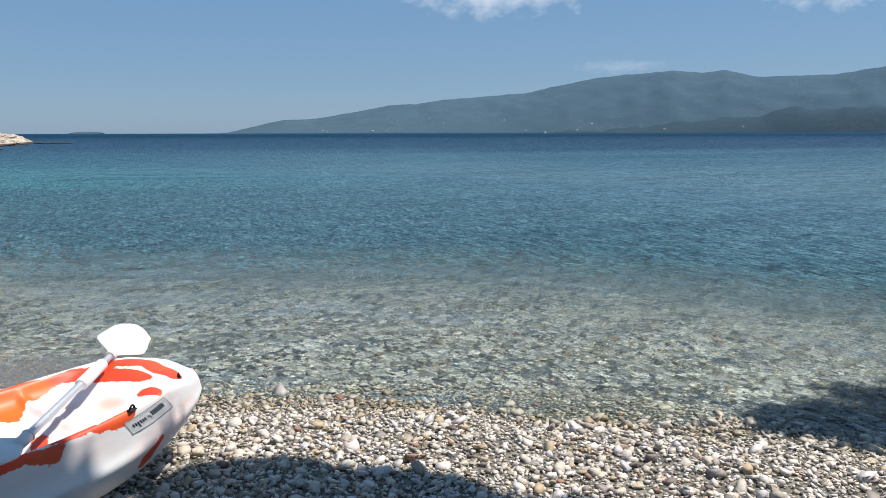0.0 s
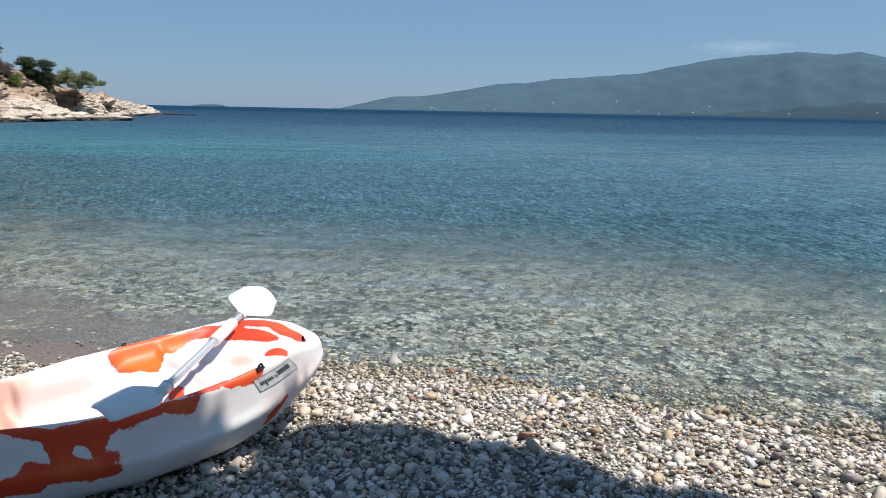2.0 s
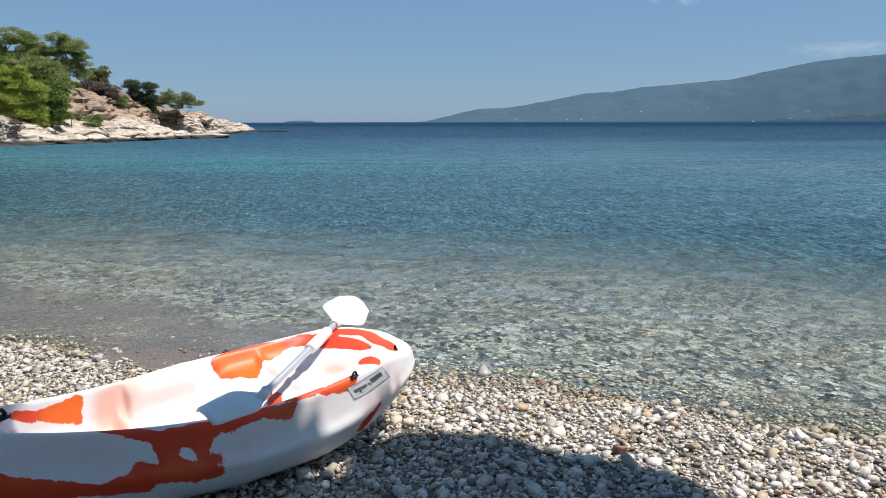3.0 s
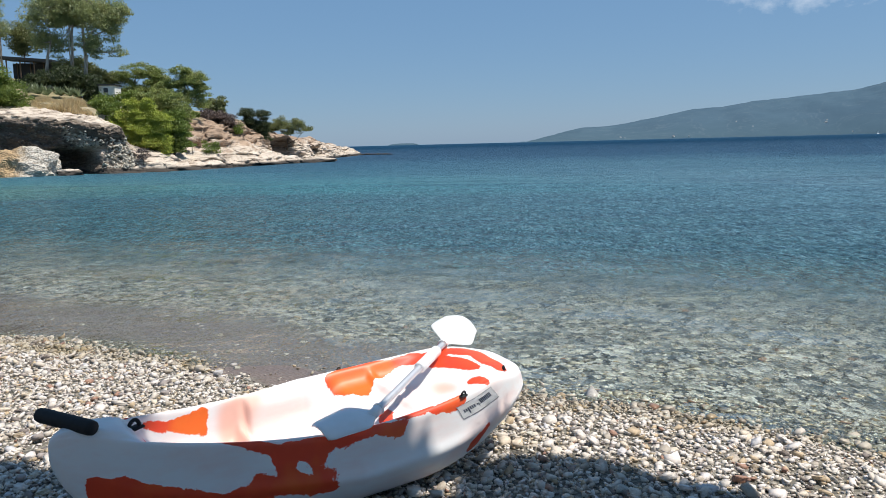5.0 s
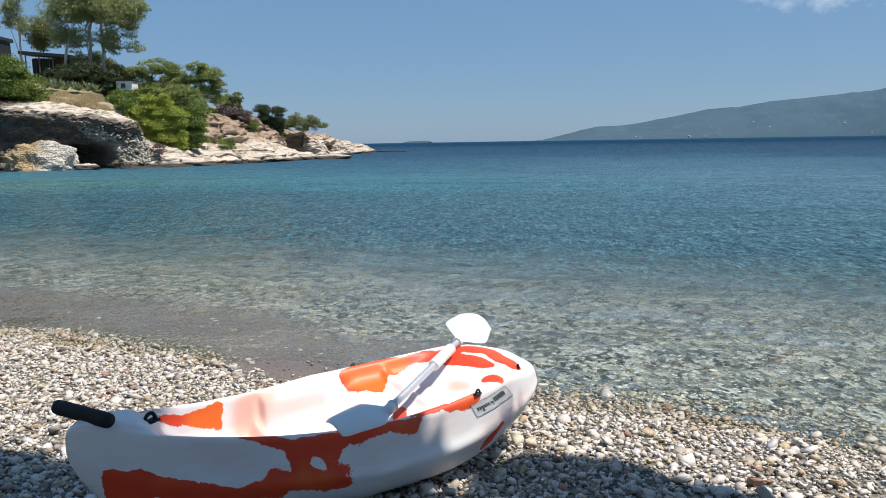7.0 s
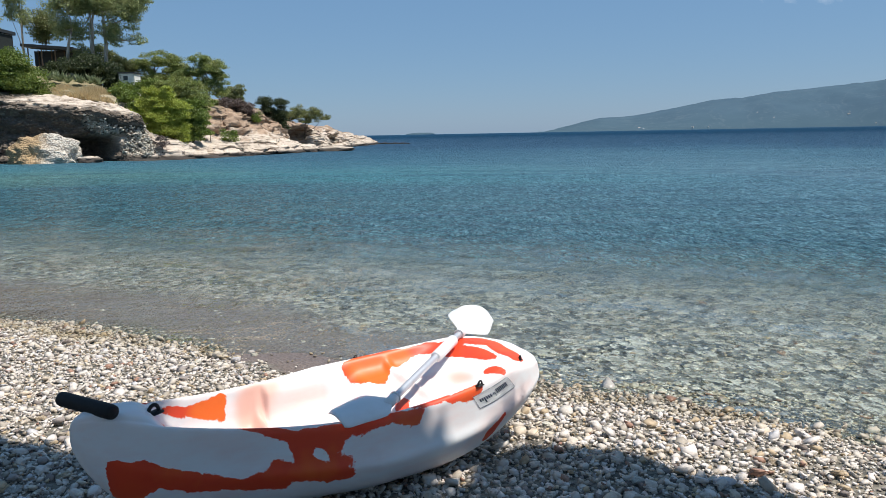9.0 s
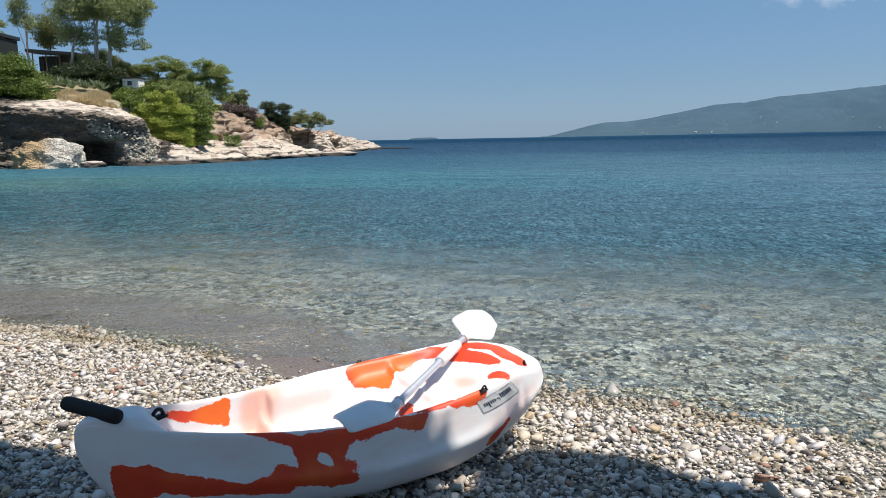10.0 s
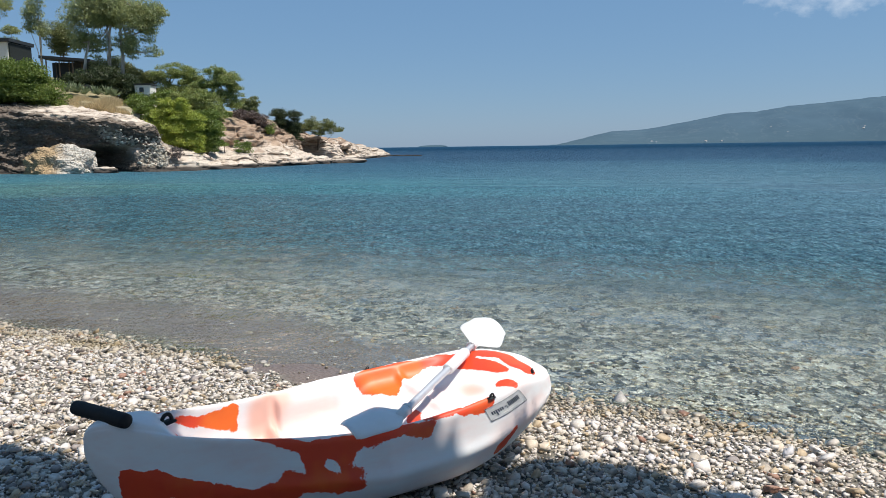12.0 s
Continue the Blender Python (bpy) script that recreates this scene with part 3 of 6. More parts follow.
def build_headland():
    nu, nv = 560, 170
    u = np.concatenate([np.linspace(0, 0.32, 60, endpoint=False), np.linspace(0.32, 1, nu - 60)])
    v = np.concatenate([np.linspace(0, 0.45, 130, endpoint=False), np.linspace(0.45, 1, nv - 130)])
    base = curve_at(HEAD_SHORE, u)
    BX, V = np.meshgrid(base[:, 0], v, indexing="ij")
    BY, _ = np.meshgrid(base[:, 1], v, indexing="ij")
    off, z = head_profile(BX, BY, V)
    cliff, slope, tip = head_weights(BX, BY)
    X, Y = BX + HEAD_IN[0] * off, BY + HEAD_IN[1] * off
    verts = np.stack([X, Y, z], -1).reshape(-1, 3)
    soil, cong = np.empty(len(verts)), np.empty(len(verts))
    fo, fc, ft = off.ravel(), cliff.ravel(), tip.ravel()
    bx, by = BX.ravel(), BY.ravel()
    for i, p in enumerate(verts):
        a = Vector(p)
        big = noise.noise_vector(a * 0.16)
        mid = noise.noise_vector(a * 0.5)
        fine = noise.noise_vector(a * 1.7)
        tiny = noise.noise_vector(a * 4.3)
        bed = noise.noise(Vector((a.x * 0.10, a.y * 0.10, a.z * 2.3 + a.x * 0.35)))
        cell = noise.voronoi(Vector((a.x * 0.17 + 0.3 * mid.x, a.y * 0.17, a.z * 0.5 + 0.12 * a.x + 0.3 * mid.y)))[0]
        crack = math.exp(-((cell[1] - cell[0]) / 0.09) ** 2)
        k = 1.0 - 0.35 * ft[i] - 0.5 * fc[i]
        soil[i] = smooth_step(9, 13, fo[i] + 3 * big.x + (2 if fc[i] > 0.5 else 0)) * (1 - ft[i])
        q = 1 - 0.7 * soil[i]
        d = (big * 1.1 * k + mid * 0.7 * k + fine * 0.34 + tiny * 0.14) * q
        bed2 = noise.noise(Vector((a.x * 0.22, a.y * 0.22, a.z * 6.0 + a.x * 0.9)))
        push = (bed * 1.0 * k + bed2 * 0.4 - crack * 0.28) * q
        cave = 5.5 * math.exp(-((bx[i] + 32.9) / 2.0) ** 4) * fc[i] * (1 - smooth_step(1.5 , 2.7, a.z)) * (a.z > -0.6)
        cave += (1 - fc[i]) * (a.z > 0.2) * (6.5 * math.exp(-((by[i] - 117) / 5.0) ** 4) * (1 - smooth_step(2.0, 3.3, a.z)) + 5.0 * math.exp(-((by[i] - 136) / 5.0) ** 4) * (1 - smooth_step(1.4, 2.3, a.z)))
        step = (round((a.z + 0.25 * a.x * 0.4) / 0.75) * 0.75 - 0.25 * a.x * 0.4 - a.z) * 0.28 * (1 - soil[i]) * (fc[i] < 0.4)
        verts[i] = (a.x + d.x + push * 0.6 - cave * 0.6, a.y + d.y - push * 0.8 + cave * 0.8, a.z + ((d.z * 0.7 + step) if a.z > 0.0 else 0) - 0.08 * crack * q)
        ledge = smooth_step(5.7, 6.0, (a.z + 0.4 * mid.y) / np.interp(bx[i], [-46, -40, -34, -29], [1.0, 0.97, 0.89, 0.80])) * smooth_step(-43.5, -41.0, a.x + mid.x)
        seam = math.exp(-((a.z - (3.4 - 0.55 * (a.x + 34.5)) + 0.5 * mid.x) / 0.55) ** 2) * (a.x > -35)
        cong[i] = fc[i] * (1 - ledge) * (1 - 0.8 * seam)
    idx = np.arange(nu * nv).reshape(nu, nv)
    quads = np.stack([idx[:-1, :-1], idx[1:, :-1], idx[1:, 1:], idx[:-1, 1:]], -1).reshape(-1, 4)
    me = fast_mesh("headland", verts, quads, M_ROCK, False)
    for name, val in (("soil", soil), ("conglomerate", cong)):
        me.attributes.new(name, "FLOAT", "POINT").data.foreach_set("value", val.astype(np.float32))
    ob = new("headland", me)
    build_cliff_cobbles(verts, cong, cliff.ravel(), nu, nv)
    return tagged(ob, "rocky headland with a layered cliff and pale limestone ledges", "headland", kind="structure")


def build_cliff_cobbles(verts, cong, cliff, nu, nv):
    """Cobbles that stand out of the conglomerate: dense and pale beside the cave, sparse and grey elsewhere."""
    rng = np.random.default_rng(14)
    shapes, faces = stone_shapes(8, 2, 6)
    z, x = verts[:, 2], verts[:, 0]
    seam = np.exp(-((z - (3.1 - 0.62 * (x + 33.6))) / 0.9) ** 2) * (x > -34.5) + np.exp(-((x + 29.3) / 1.5) ** 2) * (z < 3.2)
    wall = (cliff > 0.45) & (z > 0.25) & (z < 4.5) & (x > -47) & (x < -26) & ~((abs(x + 33.6) < 2.4) & (z < 2.5))
    for label, weight, n, lo, hi, mat in (("pale cobbles set in the dark cliff", seam, 900, 0.07, 0.17, M_COBBLE_PALE), ("grey cobbles set in the dark cliff", 0.25 + 0 * seam, 1000, 0.05, 0.12, M_COBBLE_GREY)):
        w = np.where(wall, weight, 0)
        at = verts[rng.choice(len(verts), n, p=w / w.sum())] + rng.normal(0, 0.10, (n, 3))
        size = rng.uniform(lo, hi, n)
        V = shapes[rng.integers(0, len(shapes), n)] * np.stack([size * rng.uniform(0.9, 1.5, n), size, size * rng.uniform(0.5, 0.85, n)], -1)[:, None, :]
        V[..., 2] += V[..., 0] * rng.normal(0, 0.3, (n, 1))
        P = V + (at + (0.03, -0.04, 0))[:, None, :]
        F = (faces[None] + (np.arange(n) * V.shape[1])[:, None, None]).reshape(-1, 3)
        tagged(new("cobbles", fast_mesh("cobbles", P.reshape(-1, 3), F, mat, False)), label, "cobbles", kind="stuff")


def head_z(x, y):
    """About the headland's height inland of its shore."""
    best = None
    for t in np.linspace(0.2, 1, 120):
        bx, by = curve_at(HEAD_SHORE, np.array([t]))[0]
        off = (x - bx) * HEAD_IN[0] + (y - by) * HEAD_IN[1]
        miss = abs((x - bx) * HEAD_IN[1] - (y - by) * HEAD_IN[0])
        if best is None or miss < best[0]:
            best = (miss, bx, by, off)
    _, bx, by, off = best
    v = np.linspace(0, 1, 200)
    o, z = head_profile(np.full(200, bx), np.full(200, by), v)
    return float(z[np.argmin(np.abs(o - off) + (z < 0) * 5)])


def rock_mesh(seed, squash=(1, 1, 0.7), rough=0.35, detail=3, mat=None):
    bm = bmesh.new()
    bmesh.ops.create_icosphere(bm, subdivisions=detail, radius=1.0)
    o = Vector((seed * 3.7, seed * 1.9, -seed * 2.3))
    for vt in bm.verts:
        c = vt.co.copy()
        r = 1 + rough * noise.noise(c * 1.1 + o) + rough * 0.5 * noise.noise(c * 2.7 + o) + rough * 0.25 * noise.noise(c * 6 + o)
        vt.co = Vector((c.x * squash[0], c.y * squash[1], c.z * squash[2])) * r
    me = bpy.data.meshes.new("rock")
    bm.to_mesh(me)
    bm.free()
    me.materials.append(mat or M_ROCK)
    return me


def build_shore_rocks():
    def boulder(x, y, z, sx, sy, sz, seed, label, turn=0, cong=0.0, mat=None):
        me = rock_mesh(seed, (sx, sy, sz), 0.5 if mat else 0.3, 5 if mat else 4, mat)
        n = len(me.vertices)
        me.attributes.new("soil", "FLOAT", "POINT")
        me.attributes.new("conglomerate", "FLOAT", "POINT").data.foreach_set("value", np.full(n, cong, np.float32))
        ob = new("boulder", me)
        ob.matrix_world = pose(x, y, z - 0.28, 0, 0, turn)
        tagged(ob, label, "rock", "boulders along the headland")
    boulder(-37.8, 76.2, 0.1, 3.1, 1.7, 2.3, 1, "large ochre and white fallen boulder at the foot of the cliff", 8, 0.0, M_BOULDER)
    boulder(-33.2, 76.3, 0.0, 1.3, 0.9, 0.55, 2, "pale low boulder in front of the sea cave", 0)
    boulder(-45.2, 75.4, -0.1, 0.9, 0.7, 0.4, 3, "small white boulder at the waterline", 0)
    boulder(-13.0, 110.0, 0.1, 2.9, 1.3, 0.55, 4, "flat pale limestone slab at the waterline", 5)
    boulder(-16.6, 107.0, 0.2, 1.8, 1.4, 0.9, 5, "pale limestone boulder beside the slab", 0)
    for i, (x, y, r) in enumerate(((-10.2, 186, 0.6), (-8.6, 185, 0.45), (-7.2, 184, 0.5), (-6.2, 183, 0.4), (-5.2, 182, 0.5), (-4.4, 181, 0.35))):
        boulder(x, y, 0.0, r * 2.0, r, r * 0.45, 10 + i, "low dark reef rock awash beyond the point", 0, 1.0)


# ---- far shore ----
def build_hill():
    ridge = [(-1, 0), (0, 3), (3.8, 71), (6.3, 79), (9.6, 123), (11.7, 154), (13.8, 161), (15.5, 182), (21.8, 219), (23.8, 252), (27.1, 300), (32.2, 329), (34.1, 314), (35.8, 325), (37.8, 285), (42.6, 285), (45.5, 318), (52, 370), (62, 300), (75, 180), (85, 40)]
    na, nv = 340, 40
    verts = []
    for i in range(na):
        a = -0.6 + 85 * i / (na - 1)
        h = np.interp(a, *zip(*ridge))
        for j in range(nv):
            t = j / (nv - 1)
            d = 3650 + 1000 * t - 250 * math.exp(-a / 4) * (1 - t)
            prof = math.sin(min(t / 0.72, 1) * math.pi / 2) if t < 0.72 else math.cos((t - 0.72) / 0.28 * math.pi / 2)
            az = radians(a + 9.0)
            q = Vector((math.sin(az) * d, math.cos(az) * d, 0))
            spur = noise.noise(Vector((q.x * 0.0032, q.y * 0.0032, 1))) + 0.5 * noise.noise(Vector((q.x * 0.009, q.y * 0.009, 4)))
            z = h * prof * (1 + 0.35 * spur * (1 - prof)) + 5 * noise.noise(q * 0.02) * prof
            verts.append((q.x, q.y, max(z, 0.3) if 0 < j < nv - 1 else -3))
    idx = np.arange(na * nv).reshape(na, nv)
    quads = np.stack([idx[:-1, :-1], idx[1:, :-1], idx[1:, 1:], idx[:-1, 1:]], -1).reshape(-1, 4)
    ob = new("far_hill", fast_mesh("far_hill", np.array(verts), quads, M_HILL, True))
    tagged(ob, "long wooded hill across the bay, blue-grey in the distance", "hill", kind="structure")
    # lower, darker foothill along the shore
    nb, nw = 90, 12
    verts = []
    for i in range(nb):
        a = 33.0 + 43.0 * i / (nb - 1)
        h = 5 + 105 * smooth_step(0, 22, a - 33.0) + 5 * math.sin(a * 1.7) + 4 * math.sin(a * 4.1)
        for j in range(nw):
            t = j / (nw - 1)
            az = radians(a)
            d = 3330 + 520 * t
            q = Vector((math.sin(az) * d, math.cos(az) * d, 0))
            z = h * math.sin(t * math.pi) ** 0.8 * (1 + 0.3 * noise.noise(q * 0.004)) + 4 * noise.noise(q * 0.03)
            verts.append((q.x, q.y, max(z, 0.3) if 0 < j < nw - 1 else -3))
    idx = np.arange(nb * nw).reshape(nb, nw)
    quads = np.stack([idx[:-1, :-1], idx[1:, :-1], idx[1:, 1:], idx[:-1, 1:]], -1).reshape(-1, 4)
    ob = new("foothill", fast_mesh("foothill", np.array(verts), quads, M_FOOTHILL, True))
    tagged(ob, "low dark wooded foothill along the far shore", "hill", kind="structure")
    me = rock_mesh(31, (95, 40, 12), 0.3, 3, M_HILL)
    isle = new("far_islet", me)
    isle.matrix_world = pose(-30, 4750, -1, 0, 0, 0)
    tagged(isle, "low islet on the horizon", "island", kind="structure")


# ---- kayak ----
KL, KW = 2.439, 0.4055        # length, half beam


def hull_lines(u):
    """Half width, keel, rim and floor heights at a fraction u from stern to bow."""
    e = abs(2 * u - 1)
    w = KW * max(0.0, 1 - e ** (2.643 if u > 0.5 else 1.01)) ** (0.5 if u > 0.5 else 0.74)
    keel = 0.323 * max(0, (u - 0.66) / 0.34) ** 1.9 + 0.26 * max(0, (0.20 - u) / 0.20) ** 1.6
    rim = 0.405 + 0.1166 * max(0, (u - 0.5) / 0.5) ** 1.6 + 0.138 * max(0, (0.42 - u) / 0.42) ** 1.8 - 0.096 * smooth_step(0.82, 1, u) - 0.04 * max(0, (u - 0.92) / 0.08) ** 2
    well = smooth_step(0.10, 0.22, u) * (1 - smooth_step(0.70, 0.88, u))
    step = smooth_step(0.50, 0.60, u)
    depth = 0.20 * well * (1 - 0.62 * step) - 0.055 * math.exp(-((u - 0.352) / 0.012) ** 2) * well - 0.022 * math.exp(-((u - 0.665) / 0.010) ** 2) * well
    return w, keel, rim, rim - depth + 0.035 * (1 - well)


def hull_half(u, n):
    """n points of one half section, from the keel round the rim to the middle of the floor: (y, z)."""
    w, k, r, fl = hull_lines(u)
    h = r - k
    c = k + 0.50 * h
    g = 1 - 0.13 * smooth_step(0.362, 0.376, u) * (1 - smooth_step(0.50, 0.60, u))      # moulded seat sides
    ctrl = [(0, k), (0.40 * w, k + 0.004), (0.70 * w, k + 0.03 * h + 0.008), (0.86 * w, k + 0.18 * h), (0.95 * w, k + 0.34 * h), (1.0 * w, c - 0.01), (1.0 * w, c + 0.01), (0.945 * w, c + 0.12 * h),
            (0.875 * w, r - 0.12 * h), (0.863 * w, r - 0.02), (0.833 * w, r), (0.79 * w, r + 0.002 + 0.1 * max(0, fl - r)), (0.753 * w, r - 0.006 + 0.4 * max(0, fl - r)),
            (0.73 * w * g, r - 0.25 * (r - fl)), (0.66 * w * g, r - 0.7 * (r - fl)), (0.56 * w * g, fl + 0.05 * (r - fl)), (0.40 * w, fl), (0.2 * w, fl), (0, fl)]
    p = np.array(ctrl)
    t = np.concatenate([[0], np.cumsum(np.hypot(*np.diff(p, axis=0).T) + 0.02)])
    t /= t[-1]
    tt = np.linspace(0, 1, n)
    y, z = np.interp(tt, t, p[:, 0]), np.interp(tt, t, p[:, 1])
    # the ends are round in side view
    for end, reach in ((u, 0.075), (1 - u, 0.05)):
        if end < reach:
            f = math.sqrt(max(0.0, 1 - ((reach - end) / reach) ** 2))
            z = (r - 0.08) + (z - (r - 0.08)) * (0.12 + 0.88 * f)
    for _ in range(2 + int(9 * smooth_step(0.80, 0.95, u)) + int(5 * (1 - smooth_step(0.05, 0.15, u)))):
        y[1:-1] = 0.25 * y[:-2] + 0.5 * y[1:-1] + 0.25 * y[2:]
        z[1:-1] = 0.25 * z[:-2] + 0.5 * z[1:-1] + 0.25 * z[2:]
    return np.stack([y, z], -1), t


def inside(poly, u, v):
    hit = np.zeros(u.shape, bool)
    for (x0, y0), (x1, y1) in zip(poly, poly[1:] + poly[:1]):
        if y0 != y1:
            hit ^= ((y0 > v) != (y1 > v)) & (u < (x1 - x0) * (v - y0) / (y1 - y0) + x0)
    return hit


# patches of colour: fraction of the length, and way round the section
ORANGE = []
BLUSH = []
ORANGE.append([(0.146, 1.187), (0.18, 1.266), (0.278, 1.345), (0.29, 1.331), (0.28, 1.281), (0.286, 1.223), (0.286, 1.209), (0.212, 1.252), (0.158, 1.194)])   # far stern
ORANGE.append([(0.238, 0.633), (0.282, 0.633), (0.328, 0.597), (0.387, 0.59), (0.447, 0.597), (0.519, 0.64), (0.603, 0.633), (0.599, 0.576), (0.587, 0.554), (0.535, 0.568), (0.499, 0.561), (0.471, 0.54), (0.435, 0.525), (0.431, 0.496), (0.421, 0.482), (0.393, 0.496), (0.37, 0.518), (0.356, 0.475), (0.352, 0.453), (0.34, 0.504), (0.334, 0.532), (0.308, 0.561), (0.28, 0.59)])   # near band
ORANGE.append([(0.352, 0.453), (0.306, 0.46), (0.304, 0.432), (0.29, 0.417), (0.256, 0.381), (0.212, 0.396), (0.168, 0.446), (0.125, 0.482), (0.099, 0.489), (0.085, 0.455), (0.066, 0.44), (0.052, 0.40), (0.048, 0.30), (0.06, 0.05), (0.125, 0.331), (0.212, 0.317), (0.33, 0.317), (0.338, 0.374), (0.362, 0.36), (0.403, 0.345), (0.443, 0.345), (0.457, 0.381), (0.441, 0.403), (0.415, 0.417), (0.451, 0.432), (0.463, 0.446), (0.437, 0.446), (0.413, 0.468), (0.403, 0.482), (0.415, 0.424), (0.391, 0.446), (0.374, 0.482), (0.366, 0.511)])   # low stern
ORANGE.append([(0.591, 0.892), (0.621, 0.921), (0.623, 0.899), (0.565, 0.669), (0.547, 0.655)])   # neck
ORANGE.append([(0.60, 0.642), (0.665, 0.635), (0.69, 0.66), (0.724, 0.672), (0.75, 0.669), (0.752, 0.626), (0.742, 0.597), (0.724, 0.583), (0.704, 0.59), (0.686, 0.605)])   # near bow
ORANGE.append([(0.553, 1.324), (0.613, 1.353), (0.69, 1.338), (0.735, 1.281), (0.74, 1.255), (0.70, 1.225), (0.662, 1.19), (0.618, 1.09), (0.585, 1.165), (0.569, 1.23), (0.559, 1.266), (0.557, 1.288)])   # far mid
ORANGE.append([(0.696, 1.317), (0.756, 1.302), (0.79, 1.302), (0.798, 1.23), (0.784, 1.201), (0.77, 1.201), (0.724, 1.273)])   # far rim
ORANGE.append([(0.79, 1.165), (0.814, 1.151), (0.838, 1.043), (0.85, 0.928), (0.846, 0.835), (0.826, 0.878), (0.808, 0.993), (0.78, 1.115)])   # fore low
ORANGE.append([(0.796, 1.27), (0.85, 1.19), (0.842, 1.10), (0.806, 1.18)])   # rim line
ORANGE.append([(0.59, 0.80), (0.61, 0.80), (0.652, 0.70), (0.672, 0.69), (0.668, 0.64), (0.571, 0.665)])   # crease
ORANGE.append([(0.842, 1.165), (0.887, 1.151), (0.911, 1.094), (0.909, 0.921), (0.907, 0.777), (0.907, 0.719), (0.872, 0.763), (0.858, 0.871), (0.86, 0.942), (0.87, 1.022), (0.844, 1.065), (0.842, 1.115)])   # fore band
ORANGE.append([(0.792, 0.827), (0.802, 0.827), (0.824, 0.791), (0.83, 0.727), (0.826, 0.64), (0.816, 0.64), (0.804, 0.748), (0.794, 0.799)])   # fore spot
ORANGE.append([(0.758, 0.367), (0.77, 0.403), (0.79, 0.41), (0.81, 0.453), (0.816, 0.417), (0.8, 0.374), (0.784, 0.324), (0.754, 0.324)])   # low bow
ORANGE.append([(0.03, 1.18), (0.05, 1.30), (0.12, 1.34), (0.145, 1.30), (0.12, 1.20), (0.06, 1.10)])   # stern rim
ORANGE.append([(0.146, 1.0), (0.15, 0.80), (0.185, 0.655), (0.192, 0.66), (0.172, 0.80), (0.165, 1.0)])   # tongue beside the fitting
BLUSH.append([(0.33, 1.37), (0.42, 1.36), (0.375, 1.25), (0.365, 1.05), (0.31, 1.05), (0.305, 1.3)])   # seat
BLUSH.append([(0.752, 0.978), (0.77, 0.942), (0.78, 0.863), (0.77, 0.82), (0.746, 0.863), (0.734, 0.906)])   # fore
FAINT = [[(0.38, 0.75), (0.37, 1.32), (0.50, 1.30), (0.56, 1.0), (0.5, 0.7)], [(0.60, 1.0), (0.66, 1.15), (0.75, 1.0), (0.70, 0.75)], [(0.68, 0.34), (0.76, 0.50), (0.92, 0.52), (0.86, 0.34)], [(0.22, 0.8), (0.26, 1.2), (0.30, 1.2), (0.29, 0.8)]]   # a breath of pink
LIT_ORANGE = [[(0.20, 1.18), (0.22, 1.34), (0.30, 1.36), (0.30, 1.2)], [(0.56, 1.30), (0.72, 1.32), (0.73, 1.20), (0.60, 1.05)]]   # sunlit look painted into these patches as a paler orange


def build_kayak():
    kayak = new("kayak")
    nu, nh = 330, 84
    us = 0.5 - 0.5 * np.cos(np.linspace(0.012, math.pi - 0.012, nu))
    us = 0.55 * us + 0.45 * np.linspace(us[0], us[-1], nu)
    rows = []
    for u in us:
        half, _ = hull_half(float(u), nh)
        near = np.column_stack([np.full(nh, u), -half[:, 0], half[:, 1]])
        far = np.column_stack([np.full(nh, u), half[:, 0], half[:, 1]])[::-1]
        rows.append(np.vstack([near, far[1:-1]]))
    V = np.array(rows)
    n2 = V.shape[1]
    V[..., 0] = (V[..., 0] - 0.5) * KL
    idx = np.arange(nu * n2).reshape(nu, n2)
    nxt = np.roll(idx, -1, axis=1)
    quads = np.stack([idx[:-1], nxt[:-1], nxt[1:], idx[1:]], -1).reshape(-1, 4)
    me = fast_mesh("hull", V.reshape(-1, 3), quads, M_HULL, True)
    bm = bmesh.new()
    bm.from_mesh(me)
    bm.verts.ensure_lookup_table()
    for row in (0, nu - 1):
        bm.faces.new([bm.verts[i] for i in idx[row]])
    bmesh.ops.recalc_face_normals(bm, faces=bm.faces)
    bm.to_mesh(me)
    bm.free()
    me.polygons.foreach_set("use_smooth", np.ones(len(me.polygons), bool))
    U = np.repeat(us, n2)
    jj = np.tile(np.arange(n2), nu)
    W = np.where(jj < nh, jj, 2 * (nh - 1) - jj) / (nh - 1.0)
    side = np.where(jj < nh, W, 2 - W)      # 0 keel, near rim, 1 middle of the floor, far rim, 2 keel
    for name, polys in (("orange", ORANGE), ("blush", BLUSH), ("lit_orange", LIT_ORANGE)):
        val = np.zeros(len(U), np.float32)
        for poly in FAINT if name == "blush" else []:
            val[inside(poly, U, side)] = 0.32
        for poly in polys:
            val[inside(poly, U, side)] = 1.0
        g = val.reshape(nu, n2)
        for _ in range(5 if name == "orange" else 8):
            g[1:-1] = 0.25 * g[:-2] + 0.5 * g[1:-1] + 0.25 * g[2:]
            g = 0.25 * np.roll(g, 1, 1) + 0.5 * g + 0.25 * np.roll(g, -1, 1)
        me.attributes.new(name, "FLOAT", "POINT").data.foreach_set("value", g.ravel())
    part_mesh("hull", me, kayak, "white plastic hull marbled with orange, shaded and scuffed")
    kayak.matrix_world = KAYAK
    return tagged(kayak, "small white and orange sit-on-top kayak lying on the pebbles", "kayak")


KAYAK = pose(-0.353, 3.613, 0.184, 6.9, 1.2, 33.2)


